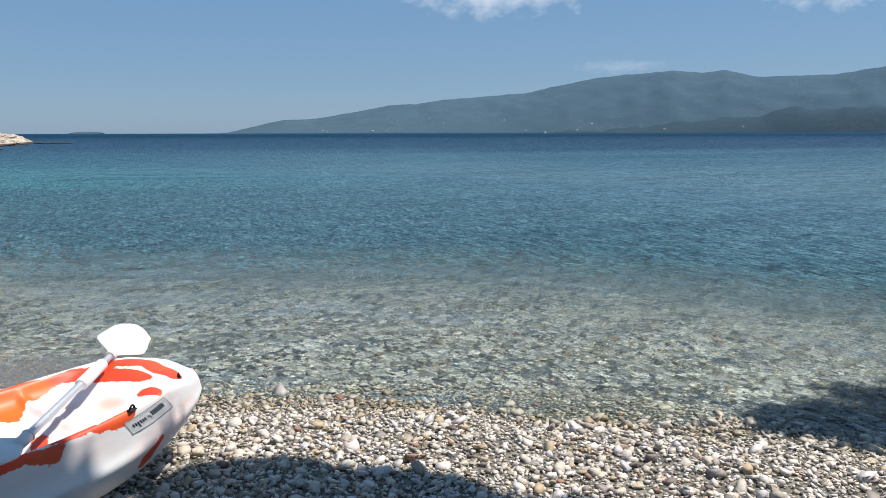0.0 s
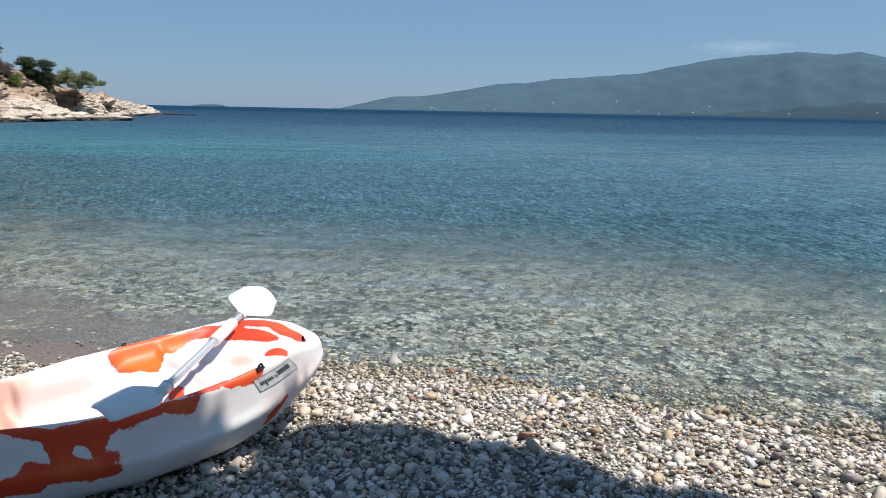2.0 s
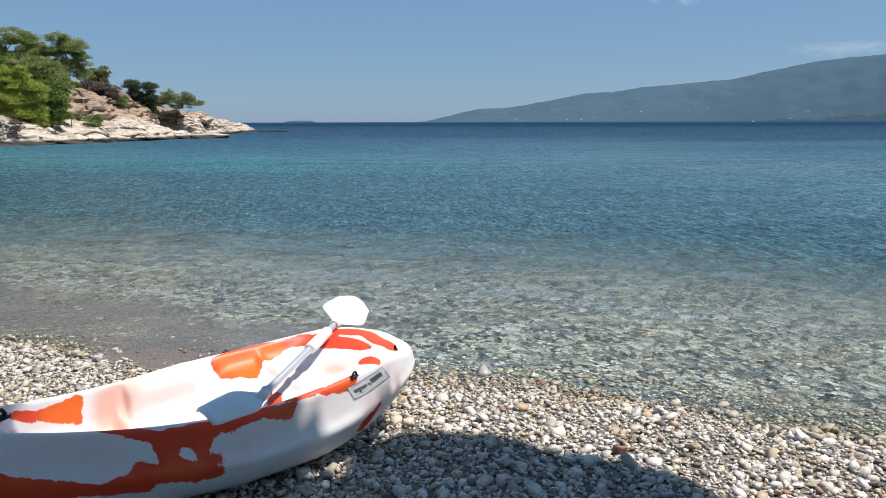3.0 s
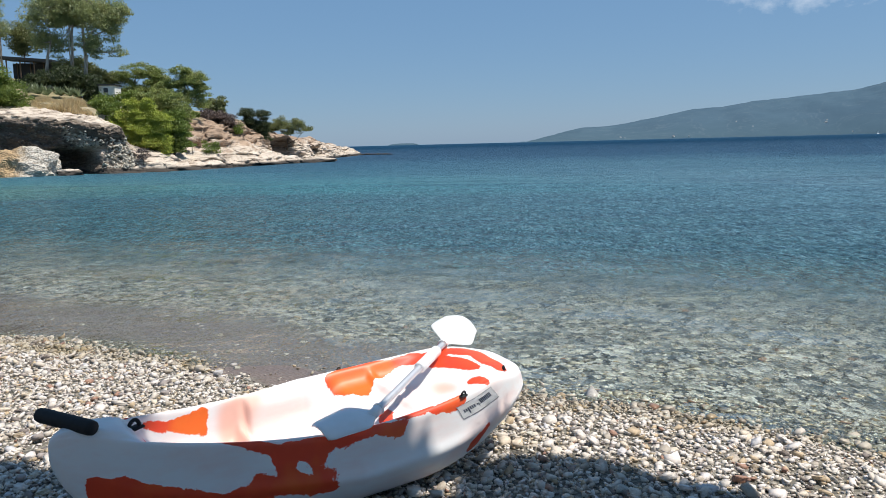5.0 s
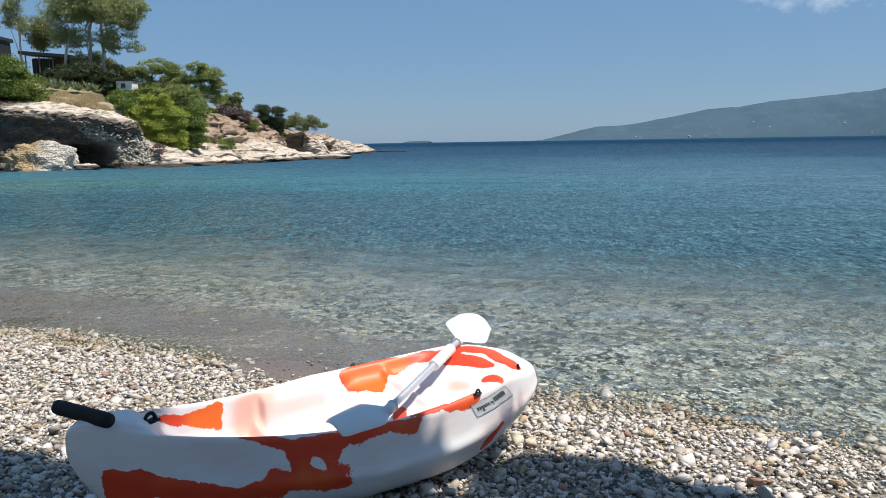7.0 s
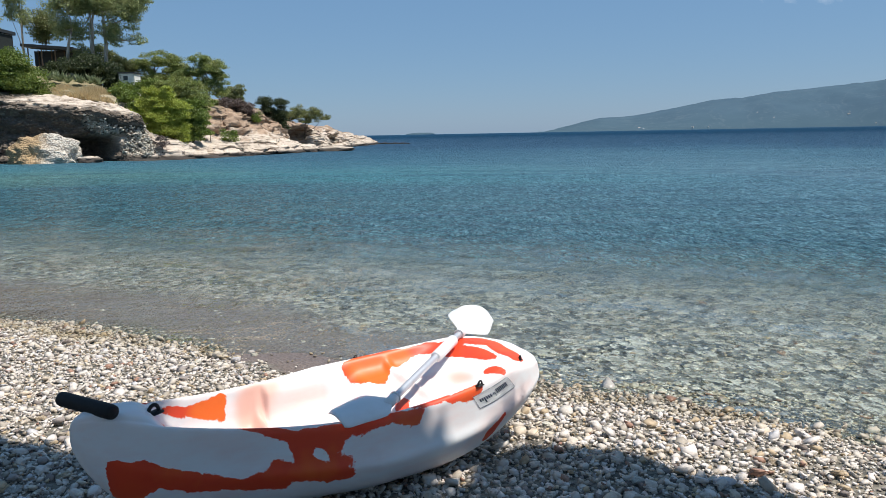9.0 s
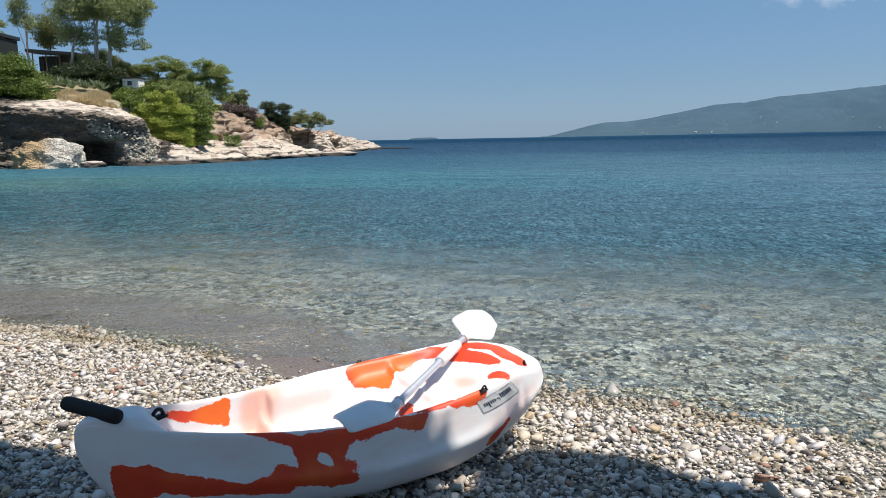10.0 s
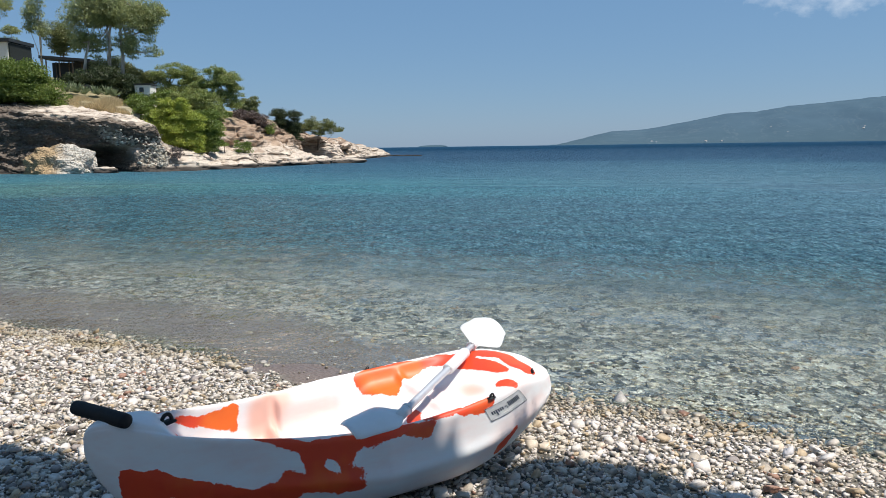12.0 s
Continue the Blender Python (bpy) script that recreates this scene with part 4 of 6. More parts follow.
def hull_point(u, side, lift=0.0):
    """A point of the hull's skin in the kayak's own frame, lifted off it a little."""
    def raw(a, b):
        half, _ = hull_half(a, 84)
        k = (b if b <= 1 else 2 - b) * 83
        y, z = np.interp(k, np.arange(84), half[:, 0]), np.interp(k, np.arange(84), half[:, 1])
        return Vector(((a - 0.5) * KL, -y if b <= 1 else y, z))
    p = raw(u, side)
    if not lift:
        return p
    du, dv = raw(u + 0.004, side) - raw(u - 0.004, side), raw(u, side + 0.006) - raw(u, side - 0.006)
    n = du.cross(dv).normalized()
    middle = Vector((p.x, 0, 0.2))
    if n.dot(p - middle) < 0:
        n = -n
    return p + n * lift


def skin_patch(corners, a0, a1, b0, b1, lift, na=10, nb=4):
    """A thin sheet on the hull's skin: a part of the four-cornered field (u, side)."""
    c = [Vector(q) for q in corners]
    bm = bmesh.new()
    grid = []
    for i in range(na + 1):
        a = a0 + (a1 - a0) * i / na
        row = []
        for j in range(nb + 1):
            b = b0 + (b1 - b0) * j / nb
            q = (c[0] * (1 - a) + c[1] * a) * (1 - b) + (c[3] * (1 - a) + c[2] * a) * b
            row.append(bm.verts.new(hull_point(q.x, q.y, lift)))
        grid.append(row)
    for i in range(na):
        for j in range(nb):
            bm.faces.new((grid[i][j], grid[i + 1][j], grid[i + 1][j + 1], grid[i][j + 1]))
    bmesh.ops.solidify(bm, geom=bm.faces[:], thickness=0.0008)
    return bm


def pad_eye(parent, at, turn, size=1.0):
    """A small black rope fitting: base, loop and a bolt."""
    bm = bmesh.new()
    s = size
    box(bm, (-0.026 * s, -0.012 * s, 0), (0.026 * s, 0.012 * s, 0.007 * s), 0.003 * s)
    pts = [(0.016 * s * math.cos(t), 0, 0.004 * s + 0.022 * s * math.sin(t)) for t in [math.pi * k / 8 for k in range(9)]]
    tube(bm, pts, 0.005 * s, 8)
    fit = part("rope_fitting", bm, M_BLACK, parent, "small black plastic rope fitting")
    fit.matrix_local = Matrix.Translation(at) @ pose(0, 0, 0, 0, 0, turn)
    bolt = bmesh.new()
    bmesh.ops.create_cone(bolt, cap_ends=True, segments=10, radius1=0.005 * s, radius2=0.004 * s, depth=0.005 * s, matrix=Matrix.Translation((0.021 * s, 0, 0.008 * s)))
    part("bolt", bolt, M_STEEL, fit, "steel bolt")


def fit_out(kayak):
    inv = KAYAK.inverted()
    # carrying grip at the stern, on a strap
    a, b = inv @ Vector((-1.43, 3.05, 0.765)), inv @ Vector((-1.15, 2.90, 0.752))
    bm = bmesh.new()
    d = (b - a).normalized()
    tube(bm, [a, a + d * 0.006, a + d * 0.02, b - d * 0.02, b - d * 0.006, b], [0.023, 0.029, 0.031, 0.031, 0.029, 0.023], 20)
    grip = part("carrying_grip", bm, M_BLACK, kayak, "black rubber carrying grip")
    bm = bmesh.new()
    mid = (a + b) / 2
    tip = hull_point(0.02, 0.98) + Vector((0, 0, 0.002))
    tube(bm, [a + d * 0.004, mid + Vector((0.03, 0, -0.035)), tip + Vector((0.03, 0, 0)), mid + Vector((0.05, 0, -0.035)), b - d * 0.004], 0.005, 8)
    part("strap", bm, M_BLACK, grip, "black cord through the grip")
    pad_eye(kayak, hull_point(0.134, 1.03) + Vector((0, 0, 0.002)), 25, 1.7)
    pad_eye(kayak, hull_point(0.897, 0.755) + Vector((0, 0, 0.001)), 70, 0.75)
    pad_eye(kayak, hull_point(0.746, 0.645) + Vector((0, 0, 0.001)), 15, 1.0)
    pad_eye(kayak, hull_point(0.60, 1.37) + Vector((0, 0, 0.001)), 0, 0.6)
    # maker's panel near the bow: outline and bars
    field = [(0.740, 0.530), (0.850, 0.535), (0.824, 0.622), (0.722, 0.594)]
    panel = part("makers_panel", skin_patch(field, 0, 1, 0, 1, 0.0015, 14, 5), M_LABEL, kayak, "pale sticker with a dark outline", False)
    for k, (a0, a1, b0, b1) in enumerate(((0, 1, 0, 0.03), (0, 1, 0.97, 1), (0, 0.008, 0.03, 0.97), (0.992, 1, 0.03, 0.97))):
        part("outline", skin_patch(field, a0, a1, b0, b1, 0.0030, 14 if a1 - a0 > 0.5 else 2, 1 if b1 - b0 < 0.5 else 5), M_INK, panel, "dark line", False)
    x = 0.10
    for w, lo, hi in ((0.055, .3, .68), (0.055, .3, .68), (0.06, .12, .68), (0.055, .3, .68), (0.055, .3, .68), (0.055, .3, .68), (0.0, 0, 0), (0.035, .35, .65), (0.03, .2, .6), (0, 0, 0),
                      (0.045, .3, .8), (0.04, .3, .8), (0.04, .3, .8), (0.045, .3, .8), (0.04, .3, .8), (0.045, .3, .8), (0.03, .3, .8), (0.04, .3, .8)):
        if w:
            part("mark", skin_patch(field, x, x + w * 0.6, lo + 0.08, hi - 0.08, 0.0030, 1, 2), M_INK, panel, "dark bar", False)
        x += w or 0.03


# ---- paddle ----
def blade_bm(length, width, thick=0.009):
    """A spoon blade along +x from its neck, with a rib down the middle."""
    bm = bmesh.new()
    n, k = 18, 10
    top, low = [], []
    for i in range(n + 1):
        t = i / n
        w = width / 2 * (0.16 + 0.84 * smooth_step(0.0, 0.36, t) ** 0.8) * (1 - 0.16 * smooth_step(0.4, 0.9, t)) * (1 - max(0, (t - 0.84) / 0.16) ** 3 * 0.22)
        skew = 0.05 * width * t
        ra, rb = [], []
        for j in range(k + 1):
            q = -1 + 2 * j / k
            spoon = 0.05 * length * (t ** 2) - 0.12 * width * (1 - q * q) * smooth_step(0.1, 0.5, t)
            rib = 0.010 * math.exp(-(q / 0.16) ** 2) * (1 - t)
            th = thick * (1 - 0.6 * abs(q) ** 3) / 2
            x = length * t - 0.03 * width * q * q * t
            ra.append(bm.verts.new((x, w * q + skew, spoon + th + rib)))
            rb.append(bm.verts.new((x, w * q + skew, spoon - th)))
        top.append(ra)
        low.append(rb)
    for i in range(n):
        for j in range(k):
            bm.faces.new((top[i][j], top[i + 1][j], top[i + 1][j + 1], top[i][j + 1]))
            bm.faces.new((low[i][j], low[i][j + 1], low[i + 1][j + 1], low[i + 1][j]))
        bm.faces.new((top[i][0], low[i][0], low[i + 1][0], top[i + 1][0]))
        bm.faces.new((top[i][k], top[i + 1][k], low[i + 1][k], low[i][k]))
    for row in (0, n):
        for j in range(k):
            f = (top[row][j], top[row][j + 1], low[row][j + 1], low[row][j])
            bm.faces.new(f if row == 0 else f[::-1])
    bmesh.ops.recalc_face_normals(bm, faces=bm.faces)
    return bm


def axes(at, ahead, across):
    x = Vector(ahead).normalized()
    y = (Vector(across) - x * Vector(across).dot(x)).normalized()
    z = x.cross(y)
    m = Matrix((x, y, z)).transposed().to_4x4()
    m.translation = at
    return m


def build_paddle():
    paddle = new("paddle")
    n1, n2 = Vector((-0.07, 3.42, 0.592)), Vector((0.285, 4.20, 0.695))
    d = (n2 - n1).normalized()
    bm = bmesh.new()
    tube(bm, [n1 - d * 0.03, n1, n2, n2 + d * 0.02], 0.0185, 16)
    part("shaft", bm, M_SHAFT, paddle, "grey aluminium tube")
    bm = bmesh.new()
    c = n1.lerp(n2, 0.74)
    tube(bm, [c - d * 0.135, c - d * 0.128, c + d * 0.108, c + d * 0.115], [0.022, 0.031, 0.031, 0.022], 16)
    part("sleeve", bm, M_PADDLE, paddle, "white plastic joint sleeve")
    for at, s in ((n1, 1), (n2, -1)):
        bm = bmesh.new()
        tube(bm, [at + d * 0.012 * s, at + d * 0.008 * s, at - d * 0.05 * s, at - d * 0.055 * s], [0.020, 0.027, 0.025, 0.019], 16)
        collar = part("collar", bm, M_PADDLE, paddle, "white plastic collar")
        bm = bmesh.new()
        ring = [at + d * 0.02 * s + (d.orthogonal().normalized() * math.cos(t) + d.cross(d.orthogonal().normalized()) * math.sin(t)) * 0.026 for t in [2 * math.pi * k / 16 for k in range(17)]]
        tube(bm, ring, 0.0045, 6)
        part("drip_ring", bm, M_PADDLE, collar, "clear plastic drip ring")
    far = part("blade", blade_bm(0.385, 0.262), M_PADDLE, paddle, "white plastic blade standing clear of the bow")
    far.matrix_world = axes(n2 + d * 0.01, (0.115, 0.33, 0.05), (0.205, -0.04, -0.09))
    near = part("blade", blade_bm(0.31, 0.205), M_PADDLE, paddle, "white plastic blade lying over the rim")
    near.matrix_world = axes(n1 - d * 0.005, (-0.222, -0.18, -0.012), (-0.155, 0.19, 0.05))
    return tagged(paddle, "white plastic kayak paddle with a grey shaft lying across the kayak", "paddle")


# ---- pebbles ----
def stone_shapes(n, rings=3, sides=6):
    """Rounded stone templates: unit size, a few faces each."""
    shapes = []
    for s in range(n):
        vs = [(0, 0, 1)]
        for r in range(1, rings + 1):
            th = math.pi * r / (rings + 1)
            for k in range(sides):
                ph = 2 * math.pi * (k + 0.5 * (r % 2)) / sides
                vs.append((math.sin(th) * math.cos(ph), math.sin(th) * math.sin(ph), math.cos(th)))
        vs.append((0, 0, -1))
        out = []
        for v in vs:
            c = Vector(v)
            q = 1 + 0.50 * noise.noise(c * 0.9 + Vector((s * 5.1, 2, 1))) + 0.42 * noise.noise(c * 2.1 + Vector((3, s * 2.7, 4)))
            p = Vector((math.copysign(abs(c.x) ** 0.7, c.x), math.copysign(abs(c.y) ** 0.7, c.y), math.copysign(abs(c.z) ** 0.55, c.z)))
            out.append(tuple(p * q))
        shapes.append(out)
    fs = []
    for k in range(sides):
        fs.append((0, 1 + k, 1 + (k + 1) % sides))
    for r in range(rings - 1):
        a, b = 1 + r * sides, 1 + (r + 1) * sides
        for k in range(sides):
            k2 = (k + 1) % sides
            if (r + 1) % 2:
                fs += [(a + k, b + k, a + k2), (a + k2, b + k, b + k2)]
            else:
                fs += [(a + k, b + k, b + k2), (a + k, b + k2, a + k2)]
    last = 1 + rings * sides
    a = last - sides
    for k in range(sides):
        fs.append((a + k, last, a + (k + 1) % sides))
    return np.array(shapes), np.array(fs)


def scatter_stones(name, xy, size, flat, lift, rng, label, shapes, faces, mat, smooth=True):
    n = len(xy)
    pick = rng.integers(0, len(shapes), n)
    V = shapes[pick]
    scale = np.stack([size * rng.uniform(0.85, 1.2, n), size * rng.uniform(0.65, 1.0, n), size * flat], -1)
    V = V * scale[:, None, :]
    yaw = rng.uniform(0, 2 * math.pi, n)
    tx, ty = rng.normal(0, 0.28, n), rng.normal(0, 0.28, n)
    cy, sy = np.cos(yaw), np.sin(yaw)
    x = V[..., 0] * cy[:, None] - V[..., 1] * sy[:, None]
    y = V[..., 0] * sy[:, None] + V[..., 1] * cy[:, None]
    z = V[..., 2] + x * tx[:, None] + y * ty[:, None]
    base = beach_z(xy[:, 0], xy[:, 1]) + lift
    P = np.stack([x + xy[:, 0:1], y + xy[:, 1:2], z + base[:, None]], -1)
    nv = V.shape[1]
    F = (faces[None] + (np.arange(n) * nv)[:, None, None]).reshape(-1, 3)
    ob = new(name, fast_mesh(name, P.reshape(-1, 3), F, mat, smooth))
    return tagged(ob, label, "pebbles", kind="stuff")


def wedge(n, rng, s0, s1):
    """Random beach places within s0..s1 of the shoreline that the camera's sweep can see."""
    out = []
    while len(out) < n:
        s, a = rng.uniform(s0, s1, 4000), rng.uniform(-9, 7, 4000)
        s = s - 0.07 * a - 0.085 * np.maximum(a, 0) ** 2
        x, y = NS[0] * (SHORE + s) + NS[1] * a, NS[1] * (SHORE + s) - NS[0] * a
        az = np.degrees(np.arctan2(x - 0.1, y + 0.3))
        ok = (az > -35) & (az < 60) & (y > 2.1) & (np.hypot(x, y) < 13)
        out += list(zip(x[ok], y[ok]))
    return np.array(out[:n])


def pebble_limit(a):
    """How far seaward the dry pebbles reach where sand takes over, by the way along the shore."""
    return 0.3 - 0.85 * np.exp(-(a + 2.9) ** 2)


def off_sand(xy, rng):
    a, s = NS[1] * xy[:, 0] - NS[0] * xy[:, 1], shore_s(xy[:, 0], xy[:, 1]) - SHORE
    return xy[(a > -1.5) | (s < pebble_limit(a) + rng.normal(0, 0.09, len(a))) | (rng.uniform(0, 1, len(a)) < 0.02)]


def build_pebbles():
    rng = np.random.default_rng(5)
    shapes, faces = stone_shapes(20)
    fine, ffaces = stone_shapes(10, 2, 5)
    a = off_sand(wedge(48000, rng, -3.9, 0.45), rng)
    size = np.clip(rng.lognormal(math.log(0.0120), 0.46, len(a)), 0.0065, 0.045)
    near = (np.hypot(a[:, 0], a[:, 1]) < 3.6) | (size > 0.026)
    for pick, sh, fc in ((near, shapes, faces), (~near, fine, ffaces)):
        q, z = a[pick], size[pick]
        scatter_stones("pebbles", q, z, rng.uniform(0.3, 0.6, len(q)), z * rng.uniform(0.0, 0.7, len(q)), rng, "pale grey, beige and brown rounded beach pebbles", sh, fc, M_PEBBLE, pick is near)
    b = off_sand(wedge(10000, rng, -3.9, 0.6), rng)
    size = rng.uniform(0.006, 0.013, len(b))
    scatter_stones("gravel", b, size, rng.uniform(0.5, 0.8, len(b)), size * rng.uniform(0.2, 1.2, len(b)), rng, "small mixed gravel between the larger pebbles", fine, ffaces, M_PEBBLE, False)
    c = wedge(15000, rng, 0.2, 5.0)
    along, out = NS[1] * c[:, 0] - NS[0] * c[:, 1], shore_s(c[:, 0], c[:, 1]) - SHORE
    c = c[(along > -1.4) | (out - pebble_limit(along) > 1.6) | (rng.uniform(0, 1, len(c)) < 0.05)]
    size = np.clip(rng.lognormal(math.log(0.018), 0.45, len(c)), 0.009, 0.055)
    scatter_stones("seabed_pebbles", c, size, rng.uniform(0.4, 0.6, len(c)), size * rng.uniform(-0.1, 0.3, len(c)), rng, "wet pebbles lying under the shallow water", fine, ffaces, M_SEABED)


def build_stones():
    """The larger stones that stand out one by one."""
    rng = random.Random(8)
    meshes = []
    for k in range(8):
        meshes.append(rock_mesh(40 + k, (1.0, 0.74, 0.36), 0.48, 3, M_STONES[k % len(M_STONES)]))
        meshes[-1].polygons.foreach_set("use_smooth", [True] * len(meshes[-1].polygons))
    words = ["smooth pale grey stone", "rounded beige stone", "brown weathered stone", "whitish limestone cobble"]
    n = 0
    while n < 110:
        s, a = rng.uniform(-3.0, 0.5), rng.uniform(-6, 4.5)
        b = SHORE + s - 0.07 * a - 0.085 * max(a, 0) ** 2
        x, y = NS[0] * b + NS[1] * a, NS[1] * b - NS[0] * a
        q = KAYAK.inverted() @ Vector((x, y, 0.2))
        if (abs(q.x) < 1.3 and abs(q.y) < 0.5) or y < 2.2:
            continue
        k = rng.randrange(8)
        ob = new("stone", meshes[k])
        r = rng.uniform(0.022, 0.042)
        ob.matrix_world = pose(x, y, float(beach_z(x, y)) + r * 0.3, rng.uniform(-12, 12), rng.uniform(-12, 12), rng.uniform(0, 360)) @ Matrix.Diagonal((r, r, r, 1))
        tagged(ob, words[k % 4] + (" lying at the water's edge" if s > -0.4 else " lying among the beach pebbles"), "stone", "stones on the beach")
        n += 1


def stone_mat(name, base, vein):
    m = Mat(name)
    c = m.coords()
    n = m.noise(c, 2.6, 6, 0.65)
    n2 = m.noise(m.scaled(c, 1, 4, 7), 1.3, 4)
    s = m.from_shore(m.position())
    wet = m.ramp(m.math("ADD", s, 0.35), [(0.0, 0.0), (0.35, 1.0)])
    col = m.mix(m.ramp(n, [(0.35, 0.0), (0.7, 1.0)]), base, vein)
    col = m.mix(m.math("MULTIPLY", m.ramp(n2, [(0.55, 0.0), (0.6, 1.0)]), 0.35), col, (0.7, 0.68, 0.62))
    r = m.node("ObjectInfo").outputs["Random"]
    col = m.mix(0.5, col, m.mix(r, (0.28, 0.27, 0.25), (0.72, 0.68, 0.60)), "OVERLAY")
    col = m.mix(wet, col, m.mix(0.8, col, (0.5, 0.48, 0.42), "MULTIPLY"))
    m.set(Base_Color=col, Roughness=m.mix(wet, (0.8,) * 3, (0.3,) * 3), Normal=m.bump(n, 0.35, 0.1))
    return m.m


M_STONES = [stone_mat("grey stone", (0.32, 0.31, 0.285), (0.42, 0.40, 0.37)), stone_mat("beige stone", (0.38, 0.32, 0.23), (0.48, 0.42, 0.33)),
            stone_mat("brown stone", (0.19, 0.145, 0.10), (0.30, 0.24, 0.17)), stone_mat("white stone", (0.48, 0.46, 0.41), (0.58, 0.56, 0.51))]


# ---- plants ----
def leaf_cloud(blobs, per_m2, leaf, rng, deep=0.8, droop=0.0, long=1.0, fill=1.0):
    """Many small leaf faces in clumps that fill the blobs (x, y, z, half width, half height); gaps between the clumps."""
    pos = []
    for x, y, z, a, c in blobs:
        b = max(a, c) * deep
        m = int((9 + 8 * a * c) * fill)
        d = rng.normal(size=(m, 3))
        d /= np.linalg.norm(d, axis=1)[:, None]
        cen = d * rng.uniform(0.25, 0.88, (m, 1)) * (a, b, c) + (x, y, z)
        rad = rng.uniform(0.24, 0.44, m) * min(a, c) + 0.14
        for p, r in zip(cen, rad):
            k = int(per_m2 * 4 * r * r) + 8
            e = rng.normal(size=(k, 3))
            e /= np.linalg.norm(e, axis=1)[:, None]
            e[:, 2] = np.where(e[:, 2] < -0.3, e[:, 2] * 0.4, e[:, 2])
            pos.append(p + e * r * rng.uniform(0.45, 1.1, (k, 1)) * ((0.95, 0.95, 1.3) if droop else (1.25, 1.25, 0.8)))
    P = np.concatenate(pos)
    n = len(P)
    u = rng.normal(size=(n, 3))
    u[:, 2] -= droop
    u /= np.linalg.norm(u, axis=1)[:, None]
    w = np.cross(u, rng.normal(size=(n, 3)))
    w /= np.linalg.norm(w, axis=1)[:, None]
    s = leaf * rng.uniform(0.6, 1.3, (n, 1))
    u, w = u * s * long, w * s * 0.55
    V = np.stack([P - u, P + w * 0.9, P + u, P - w], 1).reshape(-1, 3)
    return V, np.arange(n * 4).reshape(-1, 4)


def limbs(bm, trunk, ends, r0, rng, sides=7):
    """A tapered trunk along points, and bent limbs from it towards the ends."""
    k = len(trunk)
    tube(bm, trunk, [r0 * (1 - 0.75 * i / max(1, k - 1)) for i in range(k)], sides)
    for e in ends:
        e = Vector(e)
        i = rng.integers(max(1, k // 2), k) if k > 1 else 0
        a = Vector(trunk[i - 1]).lerp(Vector(trunk[i]), float(rng.uniform(0.2, 0.9)))
        mid = a.lerp(e, 0.5) + Vector((float(rng.normal(0, 0.15)), float(rng.normal(0, 0.15)), -0.1 * (e - a).length))
        tube(bm, [a, mid, e], [r0 * 0.42, r0 * 0.28, r0 * 0.10], 5)


def plant(name, label, category, blobs, mat, seed, trunk=None, bark=None, r0=0.16, per_m2=42, leaf=0.16, group="", droop=0.0, long=1.0, fill=1.0):
    """A tree or shrub: trunk with limbs, and a crown of leaves."""
    rng = np.random.default_rng(seed)
    x, y = blobs[0][0], blobs[0][1]
    if trunk is None:
        # fill the shrub down to the ground
        for b in list(blobs):
            g, z = head_z(b[0], b[1]), b[2]
            while z - b[4] > g + 0.2 and z > g + 0.8:
                z -= 1.1 * b[4]
                blobs = blobs + [(b[0], b[1], z, b[3] * 0.85, b[4])]
        x = sum(b[0] for b in blobs) / len(blobs)
        low = min(b[2] - b[4] for b in blobs)
        trunk = [(x, y, min(low + 0.3, head_z(x, y)) - 0.5), (x + 0.1, y, low + 0.6), (x - 0.1, y, low + 1.2)]
    root = Vector(trunk[0])
    ob = new(name)
    ob.matrix_world = Matrix.Translation(root)
    bm = bmesh.new()
    limbs(bm, [Vector(p) - root for p in trunk], [Vector(b[:3]) - root for b in blobs], r0, rng)
    part("trunk", bm, bark or M_BARK, ob)
    V, F = leaf_cloud([(b[0] - root.x, b[1] - root.y, b[2] - root.z, b[3], b[4]) for b in blobs], per_m2 * 1.9, leaf * 0.72, rng, 0.8, droop, long, fill)
    part_mesh("crown", fast_mesh("crown", V, F, mat), ob)
    return tagged(ob, label, category, group)


